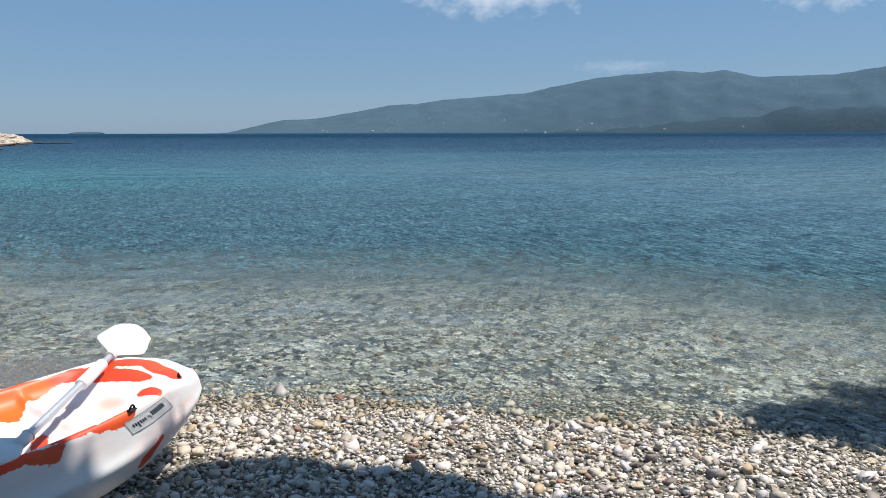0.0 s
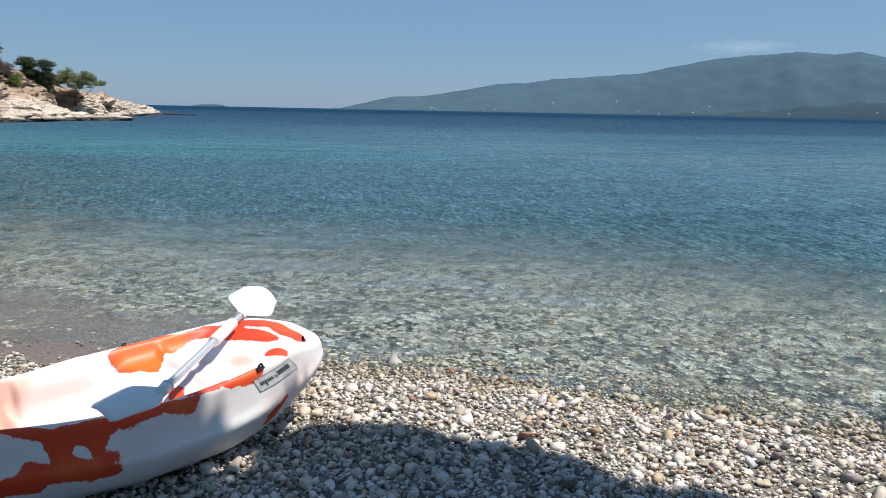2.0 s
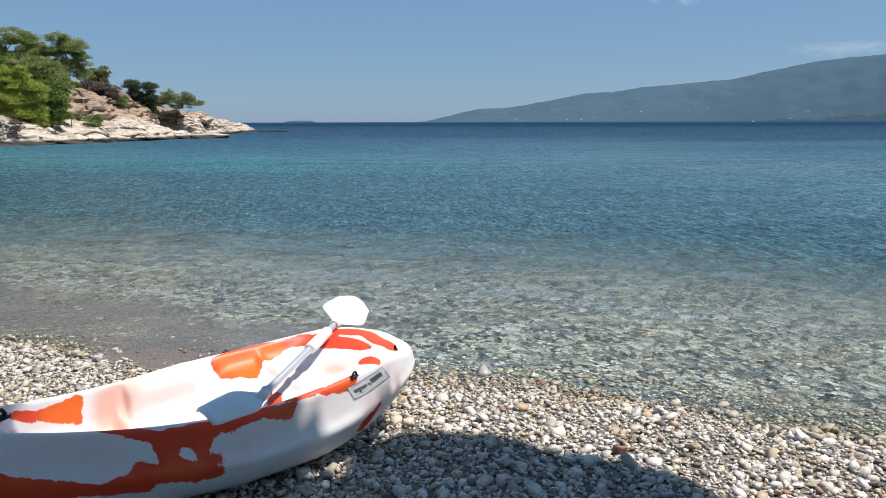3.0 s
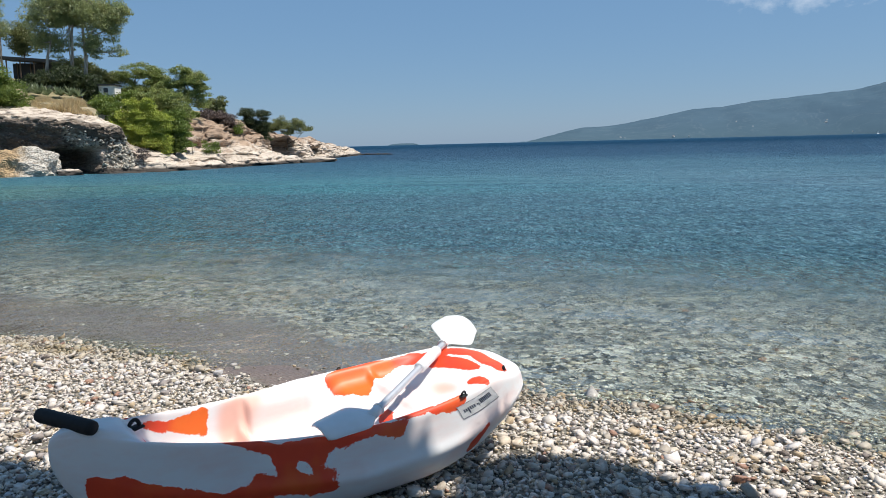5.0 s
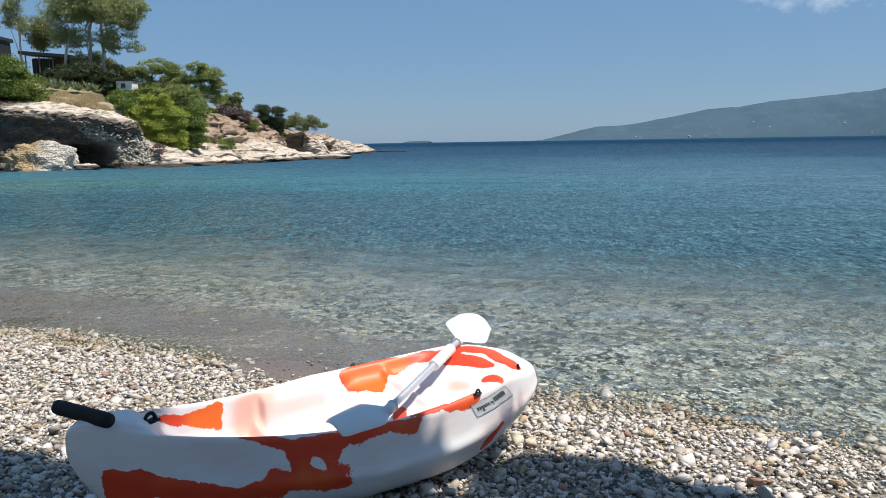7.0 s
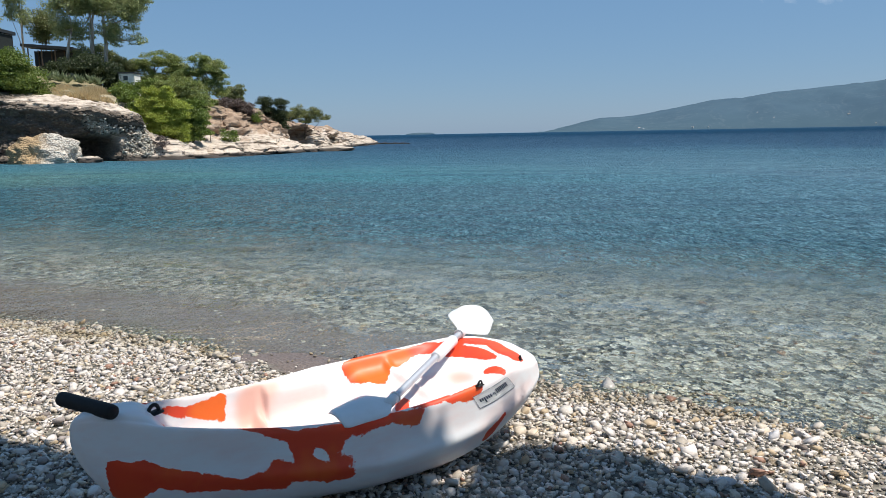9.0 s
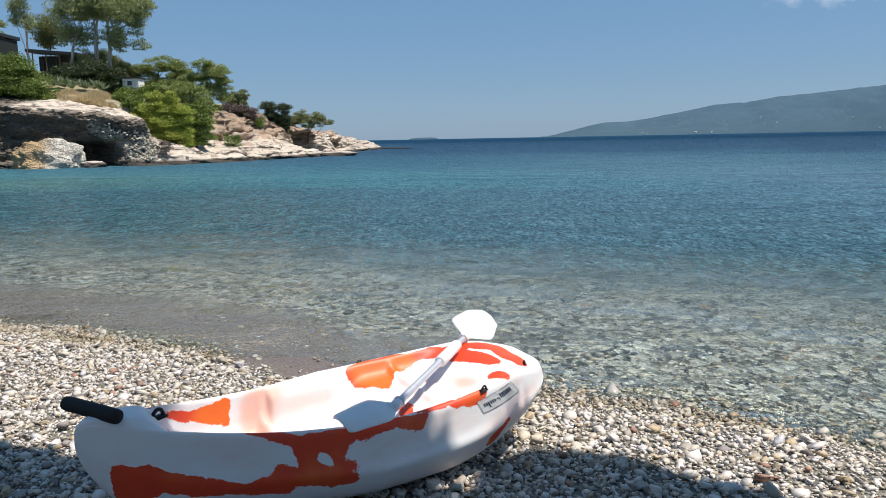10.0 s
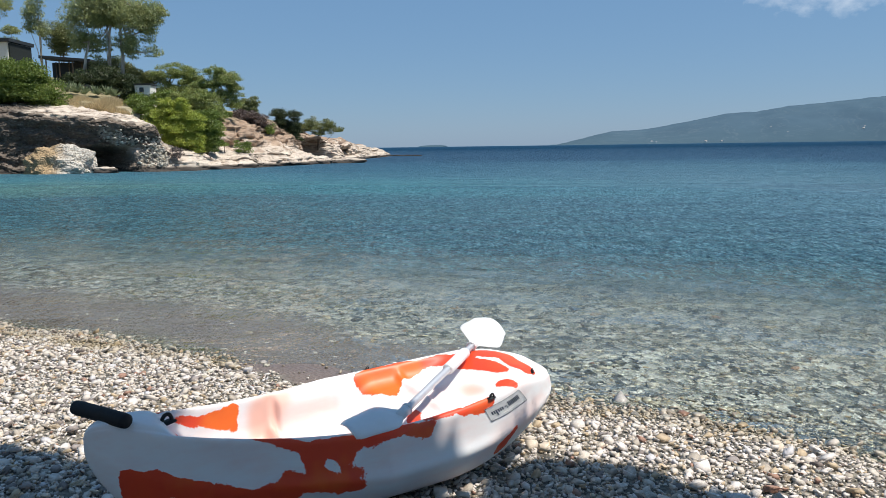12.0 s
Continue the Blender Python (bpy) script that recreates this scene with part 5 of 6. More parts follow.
def build_plants():
    plant("shrub", "large dense green shrub on the cliff top", "shrub", [(-46.1, 84, 9.1, 3.9, 2.8), (-42.3, 84, 7.6, 2.6, 1.8), (-47.2, 84, 7.3, 3.1, 1.9), (-43.9, 84, 10.1, 2.4, 1.6), (-48.5, 84, 10.0, 2.5, 2.2)], M_LEAF_SHRUB, 1, per_m2=55, leaf=0.15)
    eu = dict(bark=M_BARK_PALE, group="eucalyptus trees", droop=0.8, long=1.7, leaf=0.135, per_m2=24, fill=0.6)
    plant("eucalyptus", "tall eucalyptus with an airy grey-green crown and pale trunk", "tree", [(-40.3, 98, 19.9, 3.3, 2.9), (-36.9, 98, 17.8, 2.9, 2.6), (-38.5, 98, 15, 2.2, 1.8), (-35.7, 98, 14, 1.3, 0.9), (-35.8, 98, 19.1, 2.2, 1.8), (-34, 98, 19.1, 0.9, 1.1), (-40.8, 98, 22.6, 3.7, 2.2)],
          M_LEAF_EUC, 2, [(-39.9, 98, 8.6), (-39.5, 98, 13.7), (-39.6, 98, 17.8), (-39.7, 98, 22.6)], r0=0.30, **eu)
    plant("eucalyptus", "eucalyptus with two pale stems behind a dark hedge", "tree", [(-43.1, 98.5, 15.4, 2.6, 1.8), (-41.5, 98.5, 18.5, 2.6, 2.2), (-42.5, 98.5, 21.5, 2.4, 2.0)], M_LEAF_EUC, 3, [(-41.6, 98.5, 9.5), (-41.2, 98.5, 16.5), (-40.2, 98.5, 20.6)], r0=0.24, **eu)
    plant("eucalyptus", "leaning eucalyptus with a pale curved trunk", "tree", [(-43.9, 97.5, 18.6, 2.6, 2.6), (-44.9, 97.5, 15.5, 1.5, 1.5)], M_LEAF_EUC, 4, [(-44.5, 97.5, 10), (-43.9, 97.5, 13.7), (-43, 97.5, 16.5)], r0=0.26, **eu)
    plant("eucalyptus", "slender eucalyptus with a narrow drooping crown", "tree", [(-54.3, 106, 20.7, 1.7, 2), (-53.4, 106, 18.5, 1.2, 2.4), (-55.2, 106, 18.9, 1.1, 1.4), (-53.4, 106, 23, 1.6, 1.4)], M_LEAF_EUC, 5, [(-53.8, 106, 12), (-53.8, 106, 17.8), (-53.7, 106, 22.2)], r0=0.16, **eu)
    plant("eucalyptus", "slender eucalyptus beside the house", "tree", [(-58.4, 106, 21.5, 1.2, 1.4), (-59.9, 106, 22.3, 1.6, 2)], M_LEAF_EUC, 6, [(-60.6, 106, 12), (-59.8, 106, 17.8), (-59.2, 106, 21.5)], r0=0.16, **eu)
    plant("tree", "rounded pale green tree behind the pergola", "tree", [(-52.3, 110, 17.9, 2.1, 2.5), (-53.2, 110, 16.4, 1.6, 1.2)], M_LEAF_OLIVE, 7, [(-52.9, 110, 11.5), (-52.6, 110, 16.8)])
    plant("tree", "grey-green treetop behind the house", "tree", [(-64.1, 118, 20, 1.9, 0.9), (-64.6, 118, 18.4, 1.6, 1.2)], M_LEAF_EUC, 8, [(-64, 118, 12), (-64, 118, 19)])
    plant("hedge", "dark clipped hedge under the eucalyptus trees", "hedge", [(-41.5, 96, 10.7, 3.2, 1.6), (-44.8, 96, 10.5, 1.7, 1.1), (-38.4, 96, 10.3, 1.8, 1.3), (-37.4, 96, 8.9, 1.8, 0.9), (-47.3, 97, 10.3, 1.4, 0.9)], M_LEAF_DARK, 9, per_m2=60)
    plant("thicket", "dense grey-green thicket behind the eucalyptus trunks", "shrub", [(-44.2, 101, 12.4, 1.3, 1.0), (-42.4, 101, 13.2, 1.7, 1.2), (-40.5, 101, 12.6, 1.2, 1.1), (-43.6, 101, 12.3, 2, 0.9), (-39.2, 101, 12, 1.1, 0.8)], M_LEAF_OLIVE, 24, per_m2=45, leaf=0.14)
    pn = dict(group="pines on the headland", per_m2=110, leaf=0.11)
    plant("pine", "wide green pine with layered clumps", "tree", [(-34, 102, 12, 3.1, 1.2), (-36.3, 102, 11.2, 1.7, 1.1), (-32.1, 102, 11.1, 2, 1.2), (-34.1, 102, 10, 3.1, 1.2), (-36, 102, 9.3, 2, 1.1), (-31.9, 102, 9.3, 2.1, 1.1)], M_LEAF_PINE, 10, [(-35.1, 102, 6.2), (-35.3, 102, 9.7), (-35, 102, 11.5)], **pn)
    plant("pine", "small yellow-green pine beside the shed", "tree", [(-39.3, 102, 11.2, 2, 1.2), (-40.8, 102, 11.2, 1.2, 1.1), (-37.6, 102, 11, 1.5, 1.1)], M_LEAF_OLIVE, 11, [(-39.6, 102, 8), (-39.6, 102, 10.9)], **pn)
    plant("pine", "dark green pine on the rocky slope", "tree", [(-27.7, 98, 11.4, 1.8, 1), (-26.3, 98, 10.6, 1.8, 1.2), (-25.6, 98, 9.3, 1.3, 1), (-28.5, 98, 10, 1.6, 1.1), (-27.5, 98, 8.5, 2.3, 1.2), (-29.7, 98, 8.1, 1.6, 1), (-25.7, 98, 7.5, 1, 0.9), (-30.2, 98, 9.8, 1.3, 1.0)], M_LEAF_PINE, 12, [(-27, 98, 5), (-27.5, 98, 7.9), (-27.7, 98, 10.7)], **pn)
    plant("pine", "bright green young pine overhanging the cliff", "tree", [(-28.6, 84.5, 6.3, 2.0, 1.0), (-27.2, 84.5, 5.4, 1.4, 1.2), (-30.6, 84.5, 5.6, 1.4, 0.9), (-31.3, 84.2, 4.5, 1.2, 0.8), (-28.6, 84.5, 4.1, 2.3, 1.1), (-28.0, 84.3, 2.5, 1.6, 0.9), (-29.6, 84.4, 7.0, 0.8, 0.6), (-27.9, 84.4, 7.2, 0.7, 0.5), (-26.4, 84.4, 4.2, 0.9, 0.8), (-30.3, 84.2, 3.1, 1.2, 0.7)], M_LEAF_BRIGHT, 13, **pn)
    plant("shrub", "dark green shrub beside the bright pine", "shrub", [(-33.4, 87, 6.6, 1.9, 1.2), (-34.9, 87, 6.1, 1.3, 0.8), (-31.9, 86, 5.6, 1.5, 1.0)], M_LEAF_SHRUB, 14, per_m2=60)
    plant("shrub", "tall dark green shrub against the rocks", "shrub", [(-26.1, 87, 5.4, 1.6, 1.3), (-25.6, 87, 4.0, 1.3, 1.2), (-27.0, 87, 3.6, 1.5, 1.2), (-26.6, 86.5, 2.4, 1.2, 0.9)], M_LEAF_SHRUB, 15, per_m2=60)
    plant("dry_shrub", "bare purple-brown twiggy shrub on the rocks", "shrub", [(-25.5, 104, 5.8, 2.5, 1.4), (-26.6, 104, 6.6, 1.6, 0.8), (-23.6, 104, 5.4, 1.4, 0.9)], M_TWIG, 16, per_m2=55, leaf=0.11, long=2.0)
    plant("shrub", "yellow-green shrub behind the bare shrub", "shrub", [(-25.5, 106, 8.3, 1.6, 0.8), (-26.7, 106, 7.9, 1.1, 0.6), (-25.9, 106, 7.4, 1.4, 0.6)], M_LEAF_OLIVE, 17, per_m2=60)
    plant("juniper", "very dark green juniper on the point", "shrub", [(-22.7, 112, 6.8, 1.3, 1.2), (-20.9, 112, 6.6, 1.2, 1), (-22.6, 112, 5.2, 2.1, 1), (-20.9, 112, 5.2, 1.5, 0.8), (-23.8, 112, 5.2, 1.2, 0.8)], M_LEAF_DARK, 18, per_m2=80, leaf=0.12)
    plant("shrub", "olive-green windblown shrub at the end of the slope", "shrub", [(-20.4, 124, 5.7, 2.2, 1.1), (-18.0, 124, 5.5, 2.0, 1.0), (-16.4, 124, 4.7, 1.4, 0.9), (-21.6, 124, 5.0, 1.6, 1.0), (-19.2, 124, 4.6, 2.2, 0.9)], M_LEAF_OLIVE, 19, [(-19.6, 125, 1.5), (-19.3, 124.4, 3.6), (-18.9, 124, 5.2)], per_m2=70, leaf=0.12)
    for i, (b, mt) in enumerate((((-23.4, 92, 2.3, 1.5, 0.6), M_LEAF_SHRUB), ((-23.3, 106, 4.6, 1, 1), M_LEAF_OLIVE), ((-27.5, 80.5, 1.5, 1.2, 0.6), M_TWIG), ((-25.1, 90, 2.3, 0.8, 0.6), M_LEAF_SHRUB), ((-31.5, 82, 1.9, 1.3, 0.6), M_LEAF_SHRUB))):
        plant("low_shrub", "low scrub growing from the rocks", "shrub", [b], mt, 30 + i, per_m2=70, leaf=0.11, r0=0.05, group="low scrub on the rocks")
    plant("shrub", "dense dark green shrubs under the pines", "shrub", [(-35.7, 94, 7.9, 2.1, 1.1), (-37.7, 94, 7.3, 1.4, 0.7), (-33.2, 94, 8.3, 1.8, 1)], M_LEAF_SHRUB, 20, per_m2=55)
    plant("shrub", "mixed green shrubs behind the bright pine", "shrub", [(-29.8, 94, 7.4, 2.1, 1.3), (-27.1, 94, 6.3, 1.4, 1.3), (-31.2, 94, 8.3, 1.8, 1), (-28.4, 94, 8.2, 1.8, 1)], M_LEAF_PINE, 22, per_m2=55)
    plant("shrub", "low green shrubs along the rock ledge", "shrub", [(-28.5, 104, 6.4, 1.1, 0.8), (-22.7, 104, 4.3, 0.8, 0.7)], M_LEAF_SHRUB, 23, per_m2=60)
    build_agaves()
    build_dry_grass()


def build_agaves():
    rng = random.Random(3)
    spots = [(-41.5, 87, 8.6), (-40.2, 87, 8.3), (-39.3, 87, 7.9), (-38.5, 88, 7.7), (-37.2, 88, 7.5), (-36.3, 88, 7.1), (-40.8, 87.6, 8.6), (-38.0, 87.6, 7.6)]
    bm = bmesh.new()
    for k in range(26):
        t = 2 * math.pi * k / 26 + rng.uniform(-0.1, 0.1)
        el = rng.uniform(0.25, 1.2)
        L = rng.uniform(0.7, 1.1)
        d = Vector((math.cos(t) * math.cos(el), math.sin(t) * math.cos(el), math.sin(el)))
        s = d.cross(Vector((0, 0, 1))).normalized() * 0.09
        up = Vector((0, 0, 0.03))
        a, b, c, e = d * 0.1 - s * 0.6, d * L * 0.5 + s, d * L, d * L * 0.5 - s
        f = d * 0.1 + s * 0.6
        v = [bm.verts.new(q) for q in (a, f, b, c, e)]
        low = bm.verts.new(d * L * 0.5 - up)
        bm.faces.new((v[0], v[1], v[2], low))
        bm.faces.new((v[2], v[3], low))
        bm.faces.new((v[3], v[4], low))
        bm.faces.new((v[4], v[0], low))
    me = bpy.data.meshes.new("agave")
    bm.to_mesh(me)
    bm.free()
    me.materials.append(M_LEAF_AGAVE)
    for x, y, z in spots:
        ob = new("agave", me)
        s = rng.uniform(0.8, 1.2)
        x, y, s = x - 0.9, y + 1.3, s * 1.4
        ob.matrix_world = pose(x, y, head_z(x, y) + 0.3, 0, 0, rng.uniform(0, 360)) @ Matrix.Diagonal((s, s, s, 1))
        tagged(ob, "pale green agave rosette on the cliff top", "agave", "agaves on the cliff top")


def build_dry_grass():
    rng = np.random.default_rng(9)
    n = 16000
    a, b = rng.uniform(0, 1, n), rng.uniform(0, 1, n)
    x = (-40.9 + 5.6 * a) + 1.2 * b
    y = (86.0 + 2.0 * a) - 2.5 * b
    h = np.array([[head_z(-40.9 + 5.6 * q + 1.2 * r, 86.0 + 2.0 * q - 2.5 * r) for r in (0, 0.5, 1)] for q in np.linspace(0, 1, 12)])
    row = [np.interp(a, np.linspace(0, 1, 12), h[:, k]) for k in range(3)]
    z = np.where(b < 0.5, row[0] + (row[1] - row[0]) * 2 * b, row[1] + (row[2] - row[1]) * (2 * b - 1)) - 0.2
    L = rng.uniform(0.45, 1.0, n) * (0.35 + 0.65 * np.sin(np.pi * a) ** 0.5) * (0.7 + 0.3 * np.sin(9 * a + 4 * b))
    lean = rng.normal(0, 0.25, (n, 2))
    side = rng.normal(size=(n, 2))
    side /= np.linalg.norm(side, axis=1)[:, None]
    base = np.stack([x, y, z], -1)
    tip = base + np.stack([lean[:, 0] * L, lean[:, 1] * L, L], -1)
    w = np.concatenate([side * 0.035, np.zeros((n, 1))], 1)
    V = np.stack([base - w, base + w, tip + w * 0.3, tip - w * 0.3], 1).reshape(-1, 3)
    ob = new("dry_grass", fast_mesh("dry_grass", V, np.arange(n * 4).reshape(-1, 4), M_DRYGRASS))
    tagged(ob, "strip of tall dry golden grass above the cliff", "grass", kind="stuff")


# ---- buildings on the headland ----
M_DARK_SHEET = make_plain("near-black green sheet", (0.008, 0.013, 0.011), 0.8, 0.2, 3)


def build_houses():
    def block(name, label, lo, hi, wall, roof, over, thick, windows):
        ob = new(name)
        ob.matrix_world = Matrix.Translation(((lo[0] + hi[0]) / 2, (lo[1] + hi[1]) / 2, lo[2]))
        o = ob.matrix_world.translation
        L, H = [a - b for a, b in zip(lo, o)], [a - b for a, b in zip(hi, o)]
        part("wall", box(bmesh.new(), L, H), wall, ob, smooth=False)
        part("roof", box(bmesh.new(), (L[0] - over, L[1] - over, H[2]), (H[0] + over, H[1] + over, H[2] + thick), 0.04), roof, ob, "dark flat roof with an overhang", False)
        for x, w, z0, z1 in windows:
            win = part("window", box(bmesh.new(), (x - o.x, L[1] - 0.06, z0 - o.z), (x + w - o.x, L[1] + 0.08, z1 - o.z), 0.01), M_WALL, ob, "white frame", False)
            part("pane", box(bmesh.new(), (x + 0.08 - o.x, L[1] - 0.075, z0 + 0.08 - o.z), (x + w - 0.08 - o.x, L[1] - 0.05, z1 - 0.08 - o.z)), M_GLASS_DARK, win, "dark glass", False)
        return tagged(ob, label, "building")
    block("house", "white house with a dark flat roof among trees", (-70, 112, 12.5), (-61.6, 118, 17.6), M_WALL, M_ROOF_DARK, 0.5, 0.5, [])
    house = bpy.data.objects["house"]
    # dark sheet added over the pale side wall to make it look dark
    part("veranda_screen", box(bmesh.new(), (4.25, -2.9, 0.2), (4.45, 3.0, 5.0), 0.02), M_DARK_SHEET, house, "dark sheet added over the side wall", False)
    block("shed", "small white shed between the pines", (-37.1, 95, 6.6), (-35.2, 97, 9.8), M_WALL, M_ROOF_DARK, 0.15, 0.2, [(-36.6, 0.7, 8.9, 9.6)])
    # long dark pergola roof on posts
    ob = new("pergola")
    ob.matrix_world = Matrix.Translation((-50.6, 107.5, 11.0))
    bm = bmesh.new()
    box(bm, (-3.6, -1.6, 3.2), (3.4, 1.6, 3.6), 0.03)
    bmesh.ops.rotate(bm, verts=bm.verts, cent=(0, 0, 3.4), matrix=Matrix.Rotation(radians(5), 3, "Y"))
    part("roof", bm, M_ROOF_DARK, ob, "dark sloping roof", False)
    for x in (-2.7, -0.9, 0.9, 2.7):
        for y in (-1.4, 1.4):
            part("post", box(bmesh.new(), (x - 0.07, y - 0.07, -1.0), (x + 0.07, y + 0.07, 3.3), 0.01), M_BARK, ob, smooth=False)
    # dark panel put in for the shade inside the pergola
    part("back_panel", box(bmesh.new(), (-3.3, 1.46, -0.5), (3.3, 1.54, 3.2)), M_ROOF_DARK, ob, "dark board added for the shaded inside", False)
    tagged(ob, "dark roofed open pergola behind the hedge", "pergola")


# ---- across the bay ----
def build_far_things():
    rng = random.Random(4)
    house = new("far_house")
    part("wall", box(bmesh.new(), (-6, -5, -3), (6, 5, 6)), M_WALL, house, smooth=False)
    bm = bmesh.new()
    box(bm, (-6.6, -5.6, 6), (6.6, 5.6, 6.3))
    for v in [v for v in bm.verts if v.co.z > 6.2]:
        v.co = Vector((v.co.x * 0.6, 0, 8.5))
    part("roof", bm, M_ROOF_TILE, house, "clay tile roof", False)
    for x in (-3.5, 0, 3.5):
        part("window", box(bmesh.new(), (x - 0.7, -5.1, 2), (x + 0.7, -4.9, 4)), M_GLASS_DARK, house, "dark window", False)
    tagged(house, "white house with a clay roof on the far shore", "house", "houses across the bay")
    cells = {}
    for v in [*bpy.data.objects["far_hill"].data.vertices, *bpy.data.objects["foothill"].data.vertices]:
        cells.setdefault(round(math.degrees(math.atan2(v.co.x, v.co.y)) * 4), []).append((math.hypot(v.co.x, v.co.y), v.co.z))
    first = True
    for az, up, n in ((16.5, 10, 2), (20.0, 10, 2), (24.0, 66, 4), (28.5, 52, 3), (31.0, 14, 9), (35.5, 12, 4), (36.5, 55, 3), (40.5, 18, 5), (43.0, 10, 14), (46.0, 25, 8), (50.0, 40, 8), (53.5, 22, 6)):
        for k in range(n):
            a = az + rng.uniform(-0.9, 0.9)
            z = up * rng.uniform(0.6, 1.3)
            col = sorted(cells.get(round(a * 4), [(3700, 5)]))
            dist = next((d for d, zz in col if zz >= z), col[-1][0])
            m = pose(math.sin(radians(a)) * dist, math.cos(radians(a)) * dist, z, 0, 0, -a + rng.uniform(-30, 30)) @ Matrix.Diagonal((rng.uniform(0.4, 0.85),) * 3 + (1,))
            if first:
                house.matrix_world = m
                first = False
            else:
                c = copy_thing(house, m)
                c.matrix_world = m
    boat = new("sailing_boat")
    boat.matrix_world = pose(math.sin(radians(32.3)) * 2500, math.cos(radians(32.3)) * 2500, 0, 0, 0, -20) @ Matrix.Diagonal((0.65, 0.65, 0.65, 1))
    bm = bmesh.new()
    tube(bm, [(-6, 0, 0.6), (-3, 0, 0.5), (2, 0, 0.5), (6.5, 0, 0.9)], [1.2, 1.7, 1.6, 0.1], 10)
    part("hull", bm, M_PADDLE, boat, "white hull")
    bm = bmesh.new()
    tube(bm, [(0.5, 0, 1), (0.5, 0, 17)], 0.12, 6)
    mast = part("mast", bm, M_STEEL, boat)
    bm = bmesh.new()
    vs = [bm.verts.new(p) for p in ((0.2, 0.05, 2.5), (-5, 0.5, 2.5), (0.3, 0.05, 16))]
    bm.faces.new(vs)
    bmesh.ops.solidify(bm, geom=bm.faces[:], thickness=0.06)
    part("sail", bm, M_PADDLE, boat, "white sail", False)
    tagged(boat, "white sailing boat near the far shore", "boat")


# ---- clouds ----
def make_cloud_mat(most=0.55):
    m = Mat("cloud")
    c = m.coords()
    n = m.noise(m.scaled(c, 3.6, 1, 1.5), 1.5, 7, 0.58)
    r = m.node("VectorMath")
    r.operation = "LENGTH"
    m.put(r, 0, c)
    fac = m.ramp(m.math("SUBTRACT", m.math("MULTIPLY", n, 1.55), r.outputs["Value"]), [(0.0, 0.0), (0.7, most)])
    clear = m.node("BsdfTransparent")
    lit = m.node("Emission", Color=(0.80, 0.86, 0.93, 1), Strength=0.95)
    mixn = m.node("MixShader")
    m.put(mixn, 0, fac)
    m.put(mixn, 1, clear.outputs[0])
    m.put(mixn, 2, lit.outputs[0])
    return m.surface(mixn.outputs[0])


def build_clouds():
    full, faint = make_cloud_mat(), make_cloud_mat(0.15)
    for az, el, w, h in CLOUDS:
        d = 4300
        bm = bmesh.new()
        bmesh.ops.create_grid(bm, x_segments=12, y_segments=6, size=1.0)
        for v in bm.verts:
            v.co = Vector((v.co.x, 0.12 * (v.co.x ** 2 + v.co.y ** 2), v.co.y))
        me = bpy.data.meshes.new("cloud")
        bm.to_mesh(me)
        bm.free()
        me.materials.append(full if w > 5 else faint)
        ob = new("cloud", me)
        k = d * radians(1)
        ob.matrix_world = pose(math.sin(radians(az)) * d, math.cos(radians(az)) * d, math.tan(radians(el)) * d, 0, 0, -az) @ Matrix.Diagonal((w * k, w * k, h * k, 1))
        ob.visible_shadow = False
        tagged(ob, "thin white cloud low in the sky", "cloud", "clouds", "structure")


CLOUDS = [(28.6, 10.3, 9.5, 2.5), (52.6, 10.0, 9.5, 2.5), (37.6, 4.75, 4.6, 0.7)]


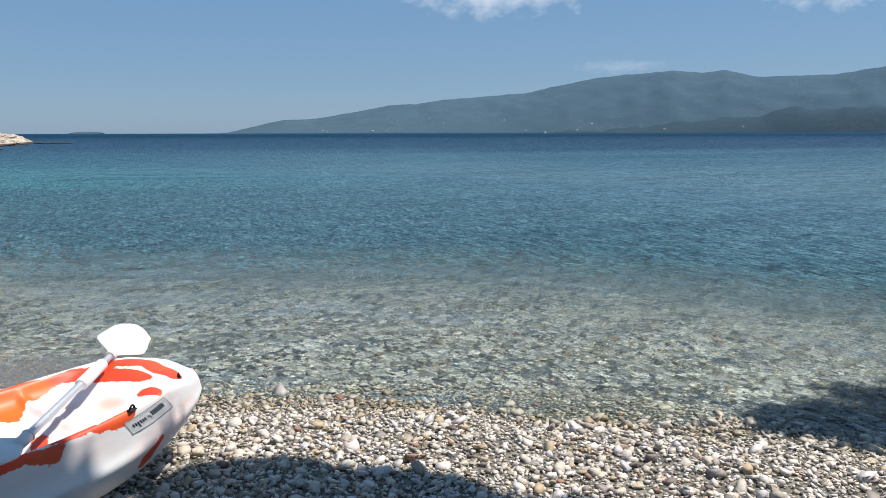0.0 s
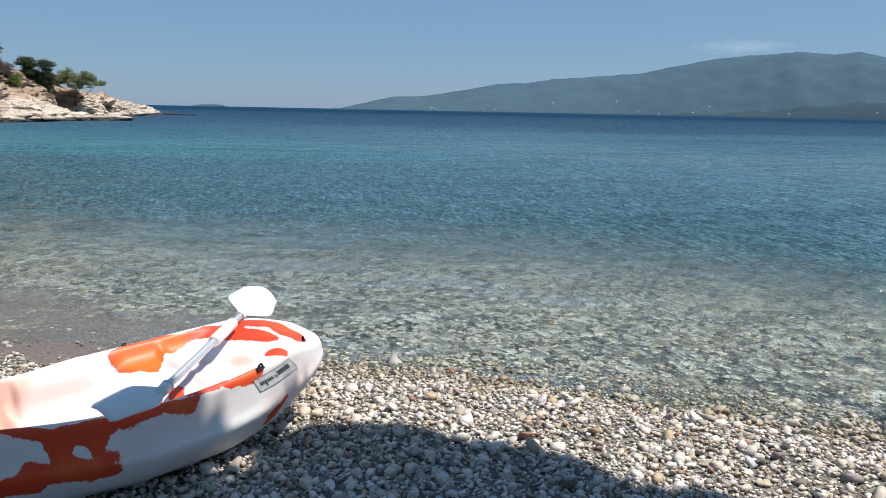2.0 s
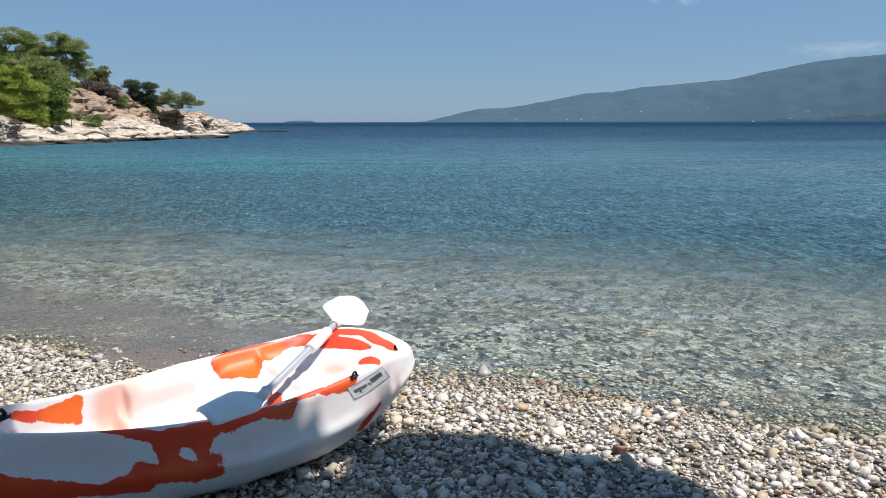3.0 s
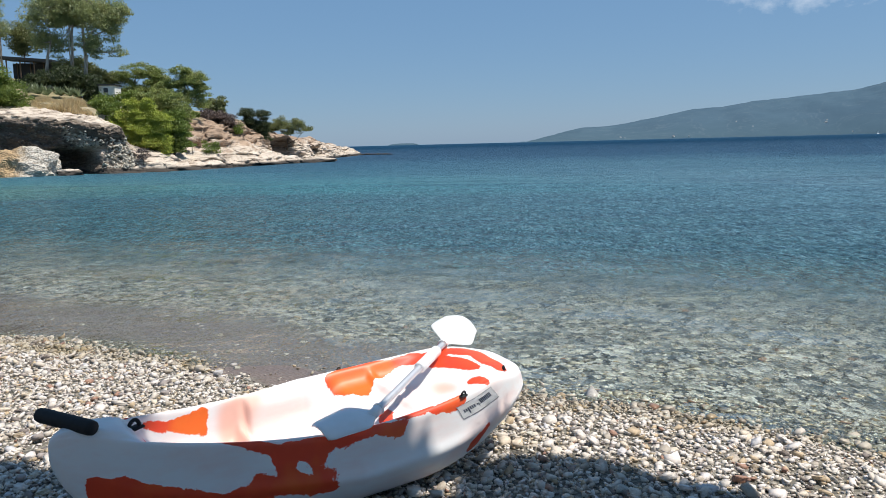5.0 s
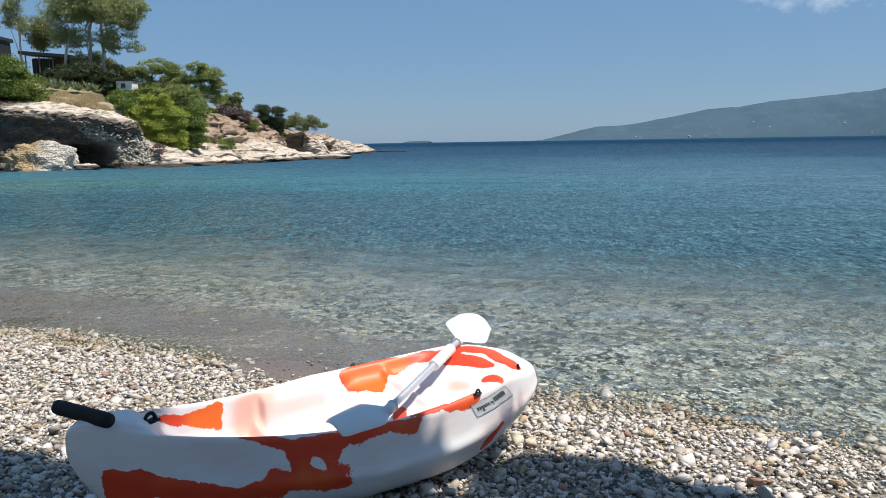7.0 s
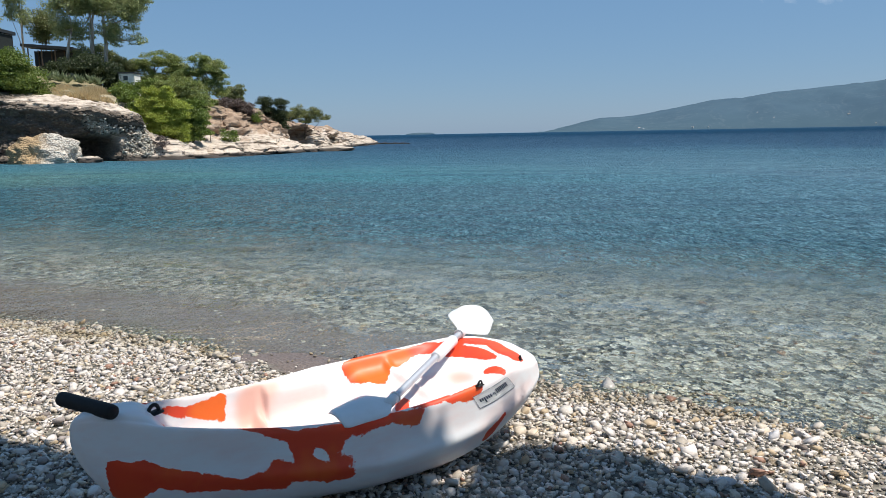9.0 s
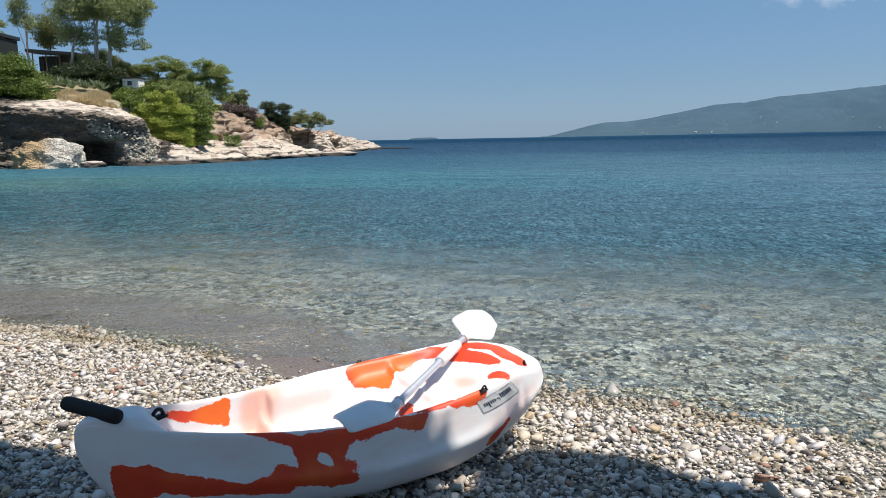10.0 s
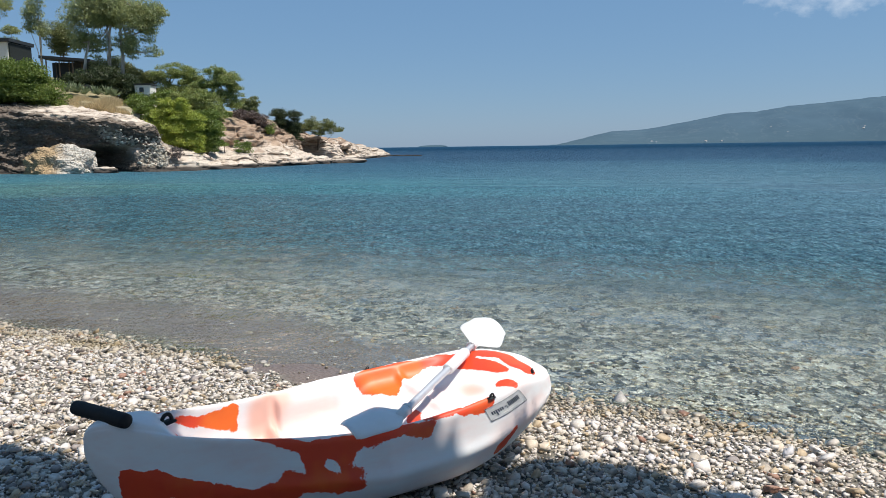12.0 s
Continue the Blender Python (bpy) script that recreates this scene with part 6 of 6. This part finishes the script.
# ---- the tree that shades the top of the beach ----
def build_shade_tree():
    rng = np.random.default_rng(21)
    root = Vector((2.4, -3.4, float(beach_z(2.4, -3.4)) - 0.1))
    blobs = []

    def over(x, y, r, h):
        k = h / SUN_DIR.z
        blobs.append((x + SUN_DIR.x * k, y + SUN_DIR.y * k, 0.2 + h, r, r * 0.55))
    edge_x = [-4.6, -2.3, -2.05, -1.8, -1.55, -1.3, -0.9, -0.31, 0.09, 0.23, 0.36, 0.5, 0.72, 1.0, 1.3, 1.6, 1.75, 1.95, 2.3, 3.2]
    edge_y = [4.3, 4.14, 4.05, 3.9, 3.55, 3.36, 3.30, 3.56, 3.56, 3.36, 3.40, 3.80, 4.02, 3.87, 3.6, 3.4, 3.1, 2.92, 2.76, 2.2]
    for back, r, step in ((0.36, 0.13, 0.09), (0.54, 0.24, 0.18), (0.85, 0.34, 0.34), (1.3, 0.45, 0.5), (1.75, 0.5, 0.6)):
        for x in np.arange(-4.6, 3.2, step):
            y = np.interp(x, edge_x, edge_y) - back + rng.uniform(-0.04, 0.04)
            over(x + rng.uniform(-0.06, 0.06), y, r * rng.uniform(0.85, 1.1), rng.uniform(6.0, 7.4))
    for x, y, r in ((4.2, 3.4, 0.10), (4.45, 3.45, 0.2), (4.5, 3.1, 0.18), (4.9, 3.45, 0.3), (4.85, 2.95, 0.34), (5.3, 3.5, 0.42), (5.4, 3.0, 0.45), (5.9, 3.35, 0.5), (6.4, 3.1, 0.6), (6.0, 2.6, 0.5), (6.9, 2.8, 0.6)):
        over(x + 0.05, y - 0.22, r, rng.uniform(4.8, 5.6))
    ob = new("tamarisk_tree")
    ob.matrix_world = Matrix.Translation(root)
    bm = bmesh.new()
    trunk = [Vector((0, 0, 0)), Vector((-0.1, 0.2, 1.6)), Vector((0.1, 0.5, 3.2)), Vector((0.0, 1.0, 4.8)), Vector((-0.1, 1.9, 6.0))]
    ends = [b for b in blobs[::7]] + [b for b in blobs[-11:] if b[3] > 0.4]
    limbs(bm, trunk, [Vector(b[:3]) - root for b in ends], 0.2, rng, 10)
    part("trunk", bm, M_BARK, ob)
    V, F = leaf_cloud([(b[0] - root.x, b[1] - root.y, b[2] - root.z, b[3], b[4]) for b in blobs], 95, 0.125, rng, 1.0)
    part_mesh("crown", fast_mesh("crown", V, F, M_LEAF_DARK), ob)
    tagged(ob, "wide feathery tamarisk tree shading the top of the beach", "tree")


build_ground()
build_water()
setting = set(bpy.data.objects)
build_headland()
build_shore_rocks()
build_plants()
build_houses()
# the headland is scaled to 0.84 about the camera's position to fit its view
viewpoint = Vector((0.1, 0.0, 1.83))
shrink = Matrix.Translation(viewpoint) @ Matrix.Scale(0.84, 4) @ Matrix.Translation(-viewpoint)
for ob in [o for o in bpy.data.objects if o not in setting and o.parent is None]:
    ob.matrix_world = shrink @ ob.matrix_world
build_hill()
KAYAK_OB = build_kayak()
fit_out(KAYAK_OB)
build_paddle()
build_shade_tree()
build_far_things()
build_clouds()
build_stones()
build_pebbles()
